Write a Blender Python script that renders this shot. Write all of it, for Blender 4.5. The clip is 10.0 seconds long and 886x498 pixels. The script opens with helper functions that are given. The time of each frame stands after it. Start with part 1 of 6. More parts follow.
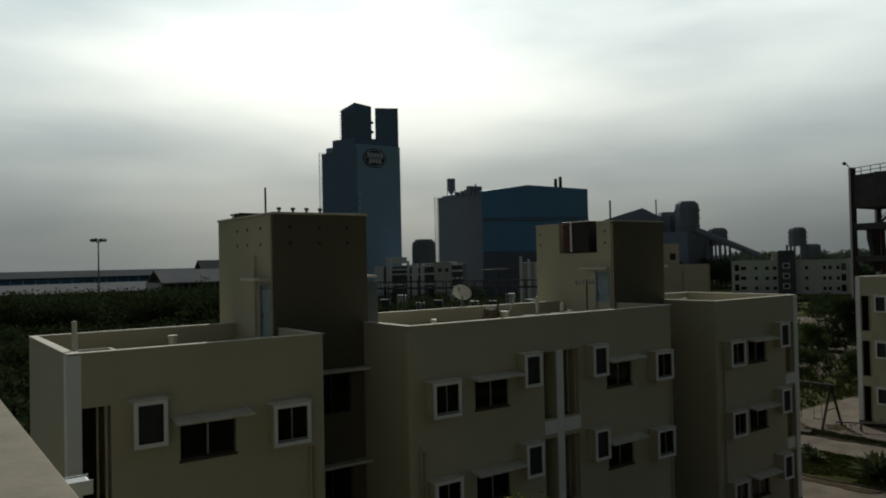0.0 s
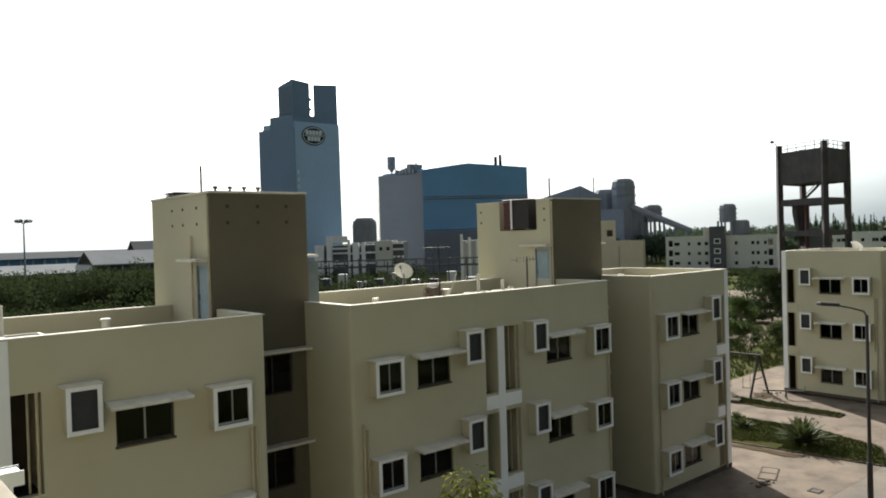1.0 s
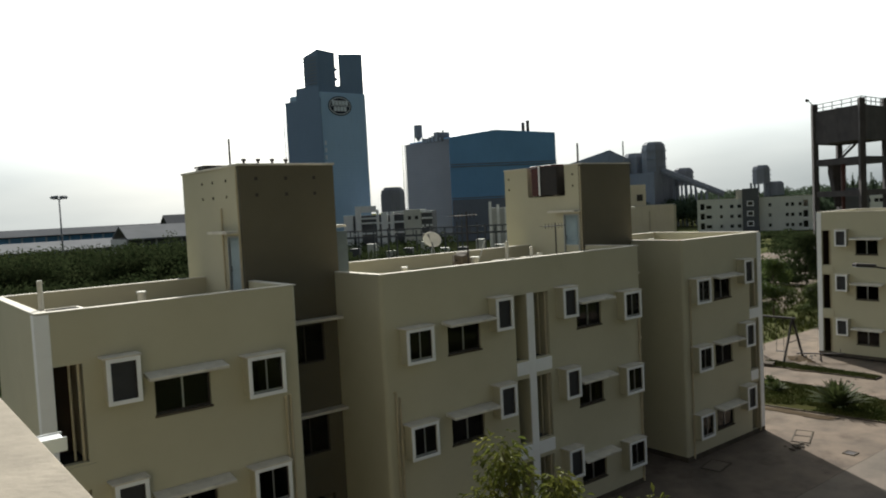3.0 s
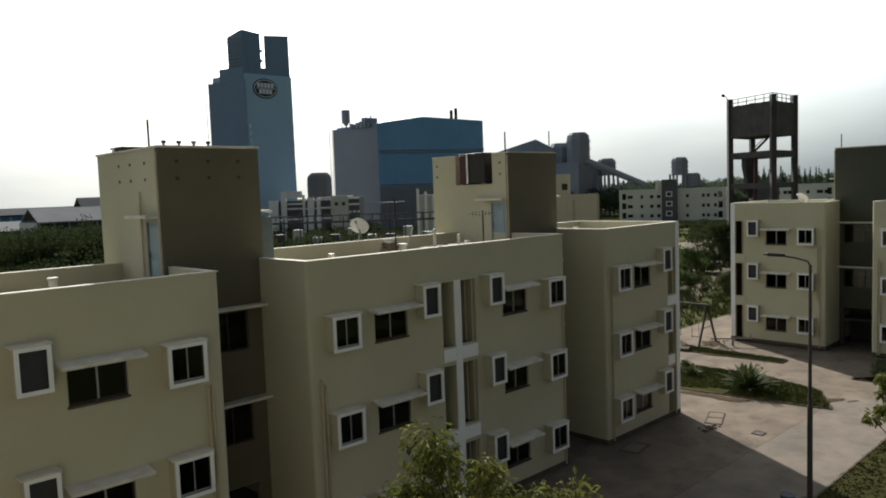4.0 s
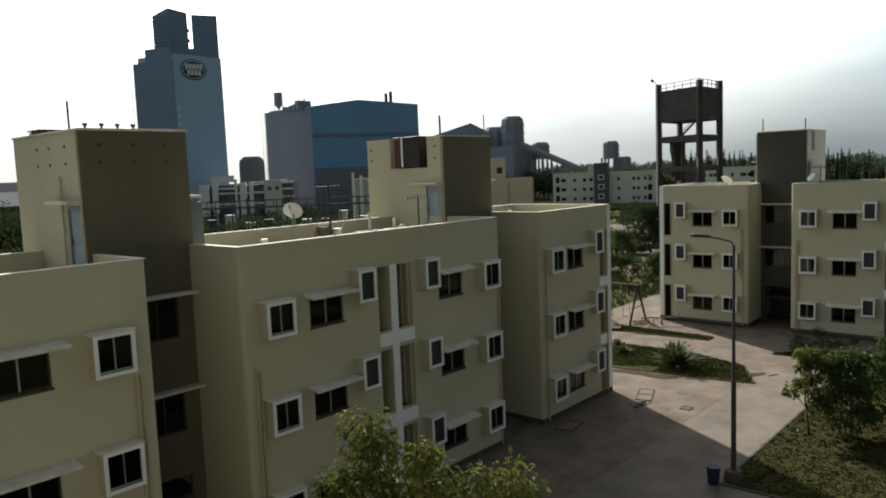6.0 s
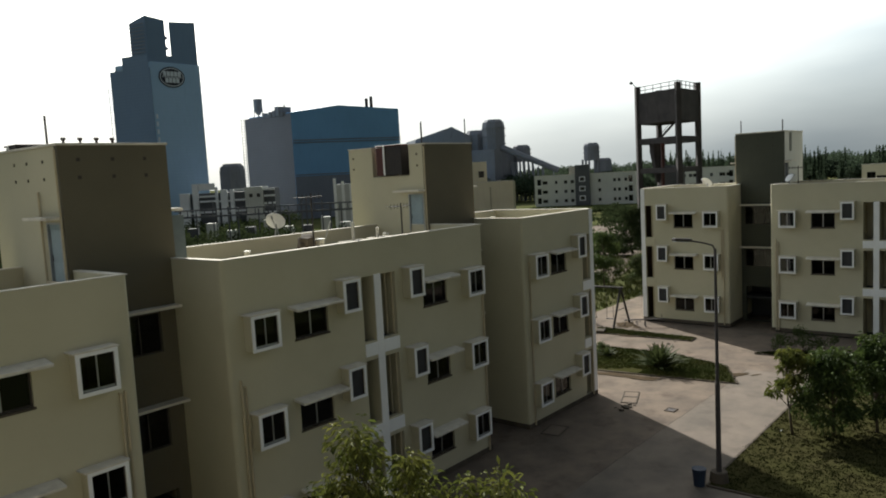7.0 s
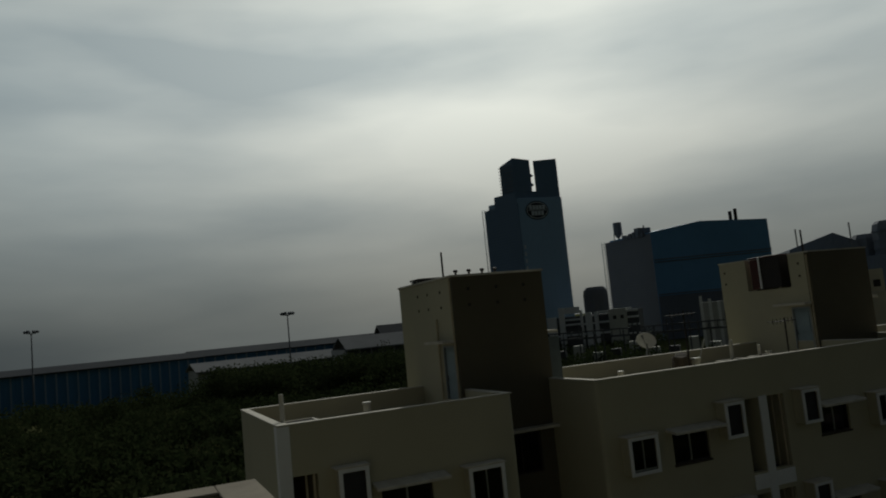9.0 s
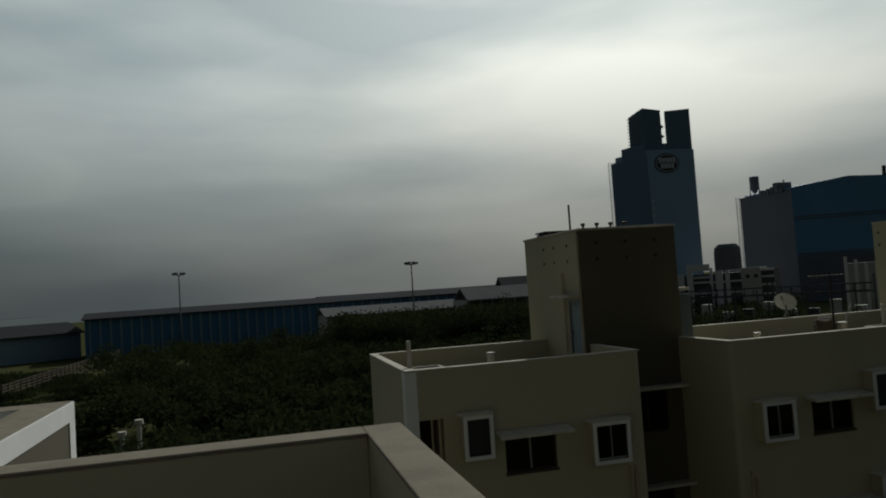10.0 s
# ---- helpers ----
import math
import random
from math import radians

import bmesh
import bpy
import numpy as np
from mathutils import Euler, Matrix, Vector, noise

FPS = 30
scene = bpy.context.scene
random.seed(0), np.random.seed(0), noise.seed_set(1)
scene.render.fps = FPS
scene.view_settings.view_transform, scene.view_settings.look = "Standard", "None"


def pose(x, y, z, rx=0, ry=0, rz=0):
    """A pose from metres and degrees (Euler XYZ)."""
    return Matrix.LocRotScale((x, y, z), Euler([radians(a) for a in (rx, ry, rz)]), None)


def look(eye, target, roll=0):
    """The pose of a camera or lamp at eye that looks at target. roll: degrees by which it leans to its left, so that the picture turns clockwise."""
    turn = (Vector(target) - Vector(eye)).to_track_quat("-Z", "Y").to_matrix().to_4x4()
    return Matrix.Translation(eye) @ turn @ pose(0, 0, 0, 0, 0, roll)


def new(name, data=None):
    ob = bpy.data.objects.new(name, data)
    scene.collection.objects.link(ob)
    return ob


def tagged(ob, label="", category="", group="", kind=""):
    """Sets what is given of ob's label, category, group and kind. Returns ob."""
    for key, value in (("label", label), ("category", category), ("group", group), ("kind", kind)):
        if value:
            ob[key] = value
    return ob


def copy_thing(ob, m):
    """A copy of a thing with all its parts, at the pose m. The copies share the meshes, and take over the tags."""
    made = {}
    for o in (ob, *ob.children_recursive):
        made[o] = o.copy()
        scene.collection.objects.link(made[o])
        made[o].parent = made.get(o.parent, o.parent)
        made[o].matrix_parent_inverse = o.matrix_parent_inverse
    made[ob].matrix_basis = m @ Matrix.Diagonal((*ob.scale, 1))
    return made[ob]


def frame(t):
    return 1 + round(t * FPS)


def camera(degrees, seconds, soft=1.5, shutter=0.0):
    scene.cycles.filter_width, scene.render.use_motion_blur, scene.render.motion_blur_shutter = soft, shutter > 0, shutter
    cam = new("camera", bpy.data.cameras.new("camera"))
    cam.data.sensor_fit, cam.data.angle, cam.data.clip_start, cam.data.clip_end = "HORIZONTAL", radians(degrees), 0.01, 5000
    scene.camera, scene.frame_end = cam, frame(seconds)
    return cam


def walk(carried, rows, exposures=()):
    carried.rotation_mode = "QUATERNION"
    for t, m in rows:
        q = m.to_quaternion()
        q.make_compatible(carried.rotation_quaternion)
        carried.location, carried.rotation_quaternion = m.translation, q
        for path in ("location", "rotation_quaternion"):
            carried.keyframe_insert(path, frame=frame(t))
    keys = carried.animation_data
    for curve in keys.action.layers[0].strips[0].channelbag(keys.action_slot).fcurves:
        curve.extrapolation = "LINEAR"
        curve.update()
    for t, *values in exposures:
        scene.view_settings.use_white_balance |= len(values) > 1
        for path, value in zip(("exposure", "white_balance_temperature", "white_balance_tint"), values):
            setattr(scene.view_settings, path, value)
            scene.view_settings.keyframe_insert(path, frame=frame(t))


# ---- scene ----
cam = camera(61.4, 10.0, soft=1.9, shutter=0.15)
PATH = [
    (0, 0.035, -0.058, 11.748, 90.94, 1.22, -36.14),
    (0.5, 0.056, -0.050, 11.751, 89.89, 1.39, -38.88),
    (1, 0.039, -0.032, 11.747, 89.16, 1.73, -40.67),
    (1.5, 0.017, -0.009, 11.744, 89.29, 2.17, -37.91),
    (2, -0.004, -0.041, 11.744, 90.06, 2.81, -34.41),
    (2.5, 0.007, -0.100, 11.785, 88.49, 3.02, -34.26),
    (3, 0.041, -0.069, 11.746, 86.80, 2.87, -38.49),
    (4.5, 0.088, -0.001, 11.745, 85.35, 2.09, -45.19),
    (5, 0.106, 0.000, 11.752, 85.00, 2.37, -46.47),
    (5.5, 0.105, -0.011, 11.732, 84.86, 2.32, -47.52),
    (6, 0.114, -0.019, 11.743, 84.14, 2.23, -48.94),
    (6.2, 0.102, -0.044, 11.746, 83.90, 2.13, -49.69),
    (7.3, 0.101, 0.042, 11.954, 85.46, 3.75, -50.35),
    (7.5, 0.072, 0.067, 11.912, 88.90, 3.66, -47.53),
    (8, -0.040, 0.057, 11.843, 93.86, 4.72, -37.84),
    (8.5, -0.095, 0.106, 11.837, 95.09, 5.20, -28.19),
    (9, -0.200, 0.064, 11.868, 95.77, 5.59, -23.07),
    (9.5, -0.263, 0.092, 11.880, 94.90, 4.57, -18.04),
    (10, -0.304, 0.190, 11.872, 92.87, 3.80, -13.82),
]
EXPOSURES = [
    (0, -0.98, 6250, 1),
    (0.5, -0.1, 6350, 6),
    (1, 1.25, 6350, 6),
    (1.5, 1.64, 6350, 6),
    (2, 1.2, 6350, 6),
    (2.5, 0.76, 6350, 6),
    (3, 0.7, 6350, 6),
    (4.5, 0.76, 6350, 6),
    (5, 0.66, 6350, 6),
    (5.5, 0.74, 6350, 6),
    (6, 0.82, 6350, 6),
    (6.2, 0.82, 6350, 6),
    (7.3, 0.66, 6350, 6),
    (7.5, 0.46, 6350, 6),
    (8, -1.2, 6250, 1),
    (8.5, -1.6, 6250, 1),
    (9, -1.8, 6250, 1),
    (9.5, -1.77, 6250, 1),
    (10, -1.56, 6250, 1),
]
walk(cam, [(t, pose(*p)) for t, *p in PATH], EXPOSURES)

# ---- light: a hazy sky with the sun behind thin cloud ----
SUN_AZ, SUN_EL = 30.5, 32.0
sun_dir = Vector((math.sin(radians(SUN_AZ)) * math.cos(radians(SUN_EL)), math.cos(radians(SUN_AZ)) * math.cos(radians(SUN_EL)), math.sin(radians(SUN_EL))))


def build_world():
    w = bpy.data.worlds.new("sky")
    scene.world = w
    w.use_nodes = True
    nt = w.node_tree
    nt.nodes.clear()
    N, L = nt.nodes.new, nt.links.new
    out, bg = N("ShaderNodeOutputWorld"), N("ShaderNodeBackground")
    sky = N("ShaderNodeTexSky")
    sky.sky_type, sky.sun_disc = "NISHITA", False
    sky.sun_elevation, sky.sun_rotation = radians(SUN_EL), radians(SUN_AZ)
    sky.dust_density, sky.air_density = 4.0, 1.0
    tc = N("ShaderNodeTexCoord")
    dot = N("ShaderNodeVectorMath")
    dot.operation = "DOT_PRODUCT"
    dot.inputs[1].default_value = sun_dir
    L(tc.outputs["Generated"], dot.inputs[0])
    # brightness of the cloud layer falls away from the sun
    glow = N("ShaderNodeValToRGB")
    cr = glow.color_ramp
    cr.elements[0].position, cr.elements[0].color = 0.0, (0.144, 0.154, 0.171, 1)
    cr.elements[1].position, cr.elements[1].color = 1.0, (3.0, 2.95, 2.85, 1)
    for p, c in ((0.4, (0.155, 0.164, 0.179)), (0.55, (0.215, 0.231, 0.250)), (0.68, (0.435, 0.485, 0.52)), (0.8, (0.96, 1.04, 1.08)), (0.9, (1.68, 1.75, 1.77)), (0.96, (2.4, 2.37, 2.30))):
        cr.elements.new(p).color = (*c, 1)
    half = N("ShaderNodeMath")
    half.operation = "MULTIPLY_ADD"
    half.inputs[1].default_value, half.inputs[2].default_value = 0.5, 0.5
    L(dot.outputs["Value"], half.inputs[0])
    L(half.outputs[0], glow.inputs[0])
    # long flat banks of cloud
    mp = N("ShaderNodeMapping")
    mp.inputs["Scale"].default_value = (0.9, 0.9, 3.6)
    mp.inputs["Location"].default_value = (0.35, 0.9, 0.2)
    L(tc.outputs["Generated"], mp.inputs[0])
    n1 = N("ShaderNodeTexNoise")
    n1.inputs["Scale"].default_value, n1.inputs["Detail"].default_value, n1.inputs["Roughness"].default_value = 1.9, 6, 0.42
    L(mp.outputs[0], n1.inputs["Vector"])
    bank = N("ShaderNodeValToRGB")
    bank.color_ramp.elements[0].position, bank.color_ramp.elements[0].color = 0.36, (0.60, 0.645, 0.68, 1)
    bank.color_ramp.elements[1].position, bank.color_ramp.elements[1].color = 0.62, (1.17, 1.145, 1.10, 1)
    L(n1.outputs["Fac"], bank.inputs[0])
    mul = N("ShaderNodeMix")
    mul.data_type, mul.blend_type = "RGBA", "MULTIPLY"
    mul.inputs["Factor"].default_value = 1.0
    # the deck is thicker and darker overhead
    sep = N("ShaderNodeSeparateXYZ")
    L(tc.outputs["Generated"], sep.inputs[0])
    high = N("ShaderNodeMapRange")
    high.interpolation_type = "SMOOTHSTEP"
    high.inputs[1].default_value, high.inputs[2].default_value, high.inputs[3].default_value, high.inputs[4].default_value = 0.36, 0.75, 1.0, 0.22
    L(sep.outputs["Z"], high.inputs[0])
    deck = N("ShaderNodeMix")
    deck.data_type, deck.blend_type = "RGBA", "MULTIPLY"
    deck.inputs["Factor"].default_value = 1.0
    low = N("ShaderNodeMapRange")
    low.interpolation_type = "SMOOTHSTEP"
    low.inputs[1].default_value, low.inputs[2].default_value, low.inputs[3].default_value, low.inputs[4].default_value = -0.02, 0.34, 0.25, 1.0
    L(sep.outputs["Z"], low.inputs[0])
    both = N("ShaderNodeMath")
    both.operation = "MULTIPLY"
    L(high.outputs[0], both.inputs[0])
    L(low.outputs[0], both.inputs[1])
    L(glow.outputs[0], deck.inputs[6])
    L(both.outputs[0], deck.inputs[7])
    L(deck.outputs[2], mul.inputs[6])
    L(bank.outputs[0], mul.inputs[7])
    # a little of the clear sky shows through
    dim = N("ShaderNodeMix")
    dim.data_type, dim.blend_type = "RGBA", "MULTIPLY"
    dim.inputs["Factor"].default_value = 1.0
    dim.inputs[7].default_value = (0.05, 0.05, 0.05, 1)
    L(sky.outputs[0], dim.inputs[6])
    mix = N("ShaderNodeMix")
    mix.data_type = "RGBA"
    mix.inputs["Factor"].default_value = 0.88
    L(dim.outputs[2], mix.inputs[6])
    L(mul.outputs[2], mix.inputs[7])
    L(mix.outputs[2], bg.inputs["Color"])
    bg.inputs["Strength"].default_value = 1.0
    L(bg.outputs[0], out.inputs[0])


build_world()
sun = new("sun", bpy.data.lights.new("sun", "SUN"))
sun.data.energy, sun.data.angle, sun.data.color = 4.6, radians(1.0), (1.0, 0.94, 0.86)
sun.matrix_world = look((0, 0, 60), Vector((0, 0, 60)) - sun_dir)


# ---- materials ----
def material(name, color, color2=None, rough=0.85, metal=0.0, scale=3.0, fine=60.0, bump=0.15, stain=0.0, stain_color=(0.1, 0.09, 0.07), streak=False, spec=0.3, amount=1.0, distance=0.01, island=0.0, obrand=0.0):
    """Painted or raw surface: two colours mixed by broad noise, a fine grain in relief, stains (upright streaks if streak)."""
    m = bpy.data.materials.new(name)
    m.use_nodes = True
    nt = m.node_tree
    N, L = nt.nodes.new, nt.links.new
    b = nt.nodes["Principled BSDF"]
    b.inputs["Roughness"].default_value, b.inputs["Metallic"].default_value = rough, metal
    b.inputs["Specular IOR Level"].default_value = spec
    tc = N("ShaderNodeTexCoord")
    c2 = color2 or tuple(v * 0.82 for v in color)
    n1 = N("ShaderNodeTexNoise")
    n1.inputs["Scale"].default_value, n1.inputs["Detail"].default_value, n1.inputs["Roughness"].default_value = scale, 6, 0.6
    L(tc.outputs["Object"], n1.inputs["Vector"])
    r1 = N("ShaderNodeMapRange")
    r1.inputs[1].default_value, r1.inputs[2].default_value, r1.inputs[4].default_value = 0.3, 0.7, amount
    L(n1.outputs["Fac"], r1.inputs[0])
    mix = N("ShaderNodeMix")
    mix.data_type = "RGBA"
    mix.inputs[6].default_value, mix.inputs[7].default_value = (*color, 1), (*c2, 1)
    L(r1.outputs[0], mix.inputs["Factor"])
    col = mix.outputs[2]
    if stain:
        mp = N("ShaderNodeMapping")
        mp.inputs["Scale"].default_value = (2.2, 2.2, 0.18) if streak else (0.5, 0.5, 0.5)
        L(tc.outputs["Object"], mp.inputs[0])
        n3 = N("ShaderNodeTexNoise")
        n3.inputs["Scale"].default_value, n3.inputs["Detail"].default_value, n3.inputs["Roughness"].default_value = 1.3, 7, 0.65
        L(mp.outputs[0], n3.inputs["Vector"])
        r3 = N("ShaderNodeMapRange")
        r3.inputs[1].default_value, r3.inputs[2].default_value, r3.inputs[4].default_value = 0.52, 0.78, stain
        L(n3.outputs["Fac"], r3.inputs[0])
        m3 = N("ShaderNodeMix")
        m3.data_type = "RGBA"
        m3.inputs[7].default_value = (*stain_color, 1)
        L(r3.outputs[0], m3.inputs["Factor"])
        L(col, m3.inputs[6])
        col = m3.outputs[2]
    if island or obrand:
        src = N("ShaderNodeNewGeometry").outputs["Random Per Island"] if island else N("ShaderNodeObjectInfo").outputs["Random"]
        hs = N("ShaderNodeHueSaturation")
        k = island or obrand
        rv = N("ShaderNodeMapRange")
        rv.inputs[3].default_value, rv.inputs[4].default_value = 1 - k, 1 + k
        L(src, rv.inputs[0])
        L(rv.outputs[0], hs.inputs["Value"])
        L(col, hs.inputs["Color"])
        col = hs.outputs[0]
    L(col, b.inputs["Base Color"])
    if bump:
        n2 = N("ShaderNodeTexNoise")
        n2.inputs["Scale"].default_value, n2.inputs["Detail"].default_value = fine, 4
        L(tc.outputs["Object"], n2.inputs["Vector"])
        bp = N("ShaderNodeBump")
        bp.inputs["Strength"].default_value, bp.inputs["Distance"].default_value = bump, distance
        L(n2.outputs["Fac"], bp.inputs["Height"])
        L(bp.outputs[0], b.inputs["Normal"])
    return m


def leaf_material(name, a, b_, gloss=0.5, spec=0.3, vary=0.35):
    m = material(name, a, b_, rough=gloss, scale=0.8, bump=0, island=vary, spec=spec)
    p = m.node_tree.nodes["Principled BSDF"]
    N, L = m.node_tree.nodes.new, m.node_tree.links.new
    tr = N("ShaderNodeBsdfTranslucent")
    src = p.inputs["Base Color"].links[0].from_socket
    L(src, tr.inputs["Color"])
    mx = N("ShaderNodeMixShader")
    mx.inputs[0].default_value = 0.3
    L(p.outputs[0], mx.inputs[1])
    L(tr.outputs[0], mx.inputs[2])
    L(mx.outputs[0], m.node_tree.nodes["Material Output"].inputs[0])
    return m


def corrugated(name, color, color2, pitch, axis, depth=0.05, rough=0.5, stain=0.25, spec=0.4):
    """Profiled metal sheet: ribs across the given axis (0 x, 1 y, 2 z)."""
    m = material(name, color, color2, rough=rough, metal=0.15 if spec > 0.1 else 0.0, scale=0.08, bump=0, stain=stain, stain_color=tuple(v * 0.45 for v in color), streak=True, spec=spec)
    nt = m.node_tree
    N, L = nt.nodes.new, nt.links.new
    tc = N("ShaderNodeTexCoord")
    wv = N("ShaderNodeTexWave")
    wv.bands_direction = "XYZ"[axis]
    wv.inputs["Scale"].default_value = 6.2832 / pitch / 20
    L(tc.outputs["Object"], wv.inputs["Vector"])
    bp = N("ShaderNodeBump")
    bp.inputs["Distance"].default_value, bp.inputs["Strength"].default_value = depth, 0.6
    L(wv.outputs["Fac"], bp.inputs["Height"])
    L(bp.outputs[0], nt.nodes["Principled BSDF"].inputs["Normal"])
    return m


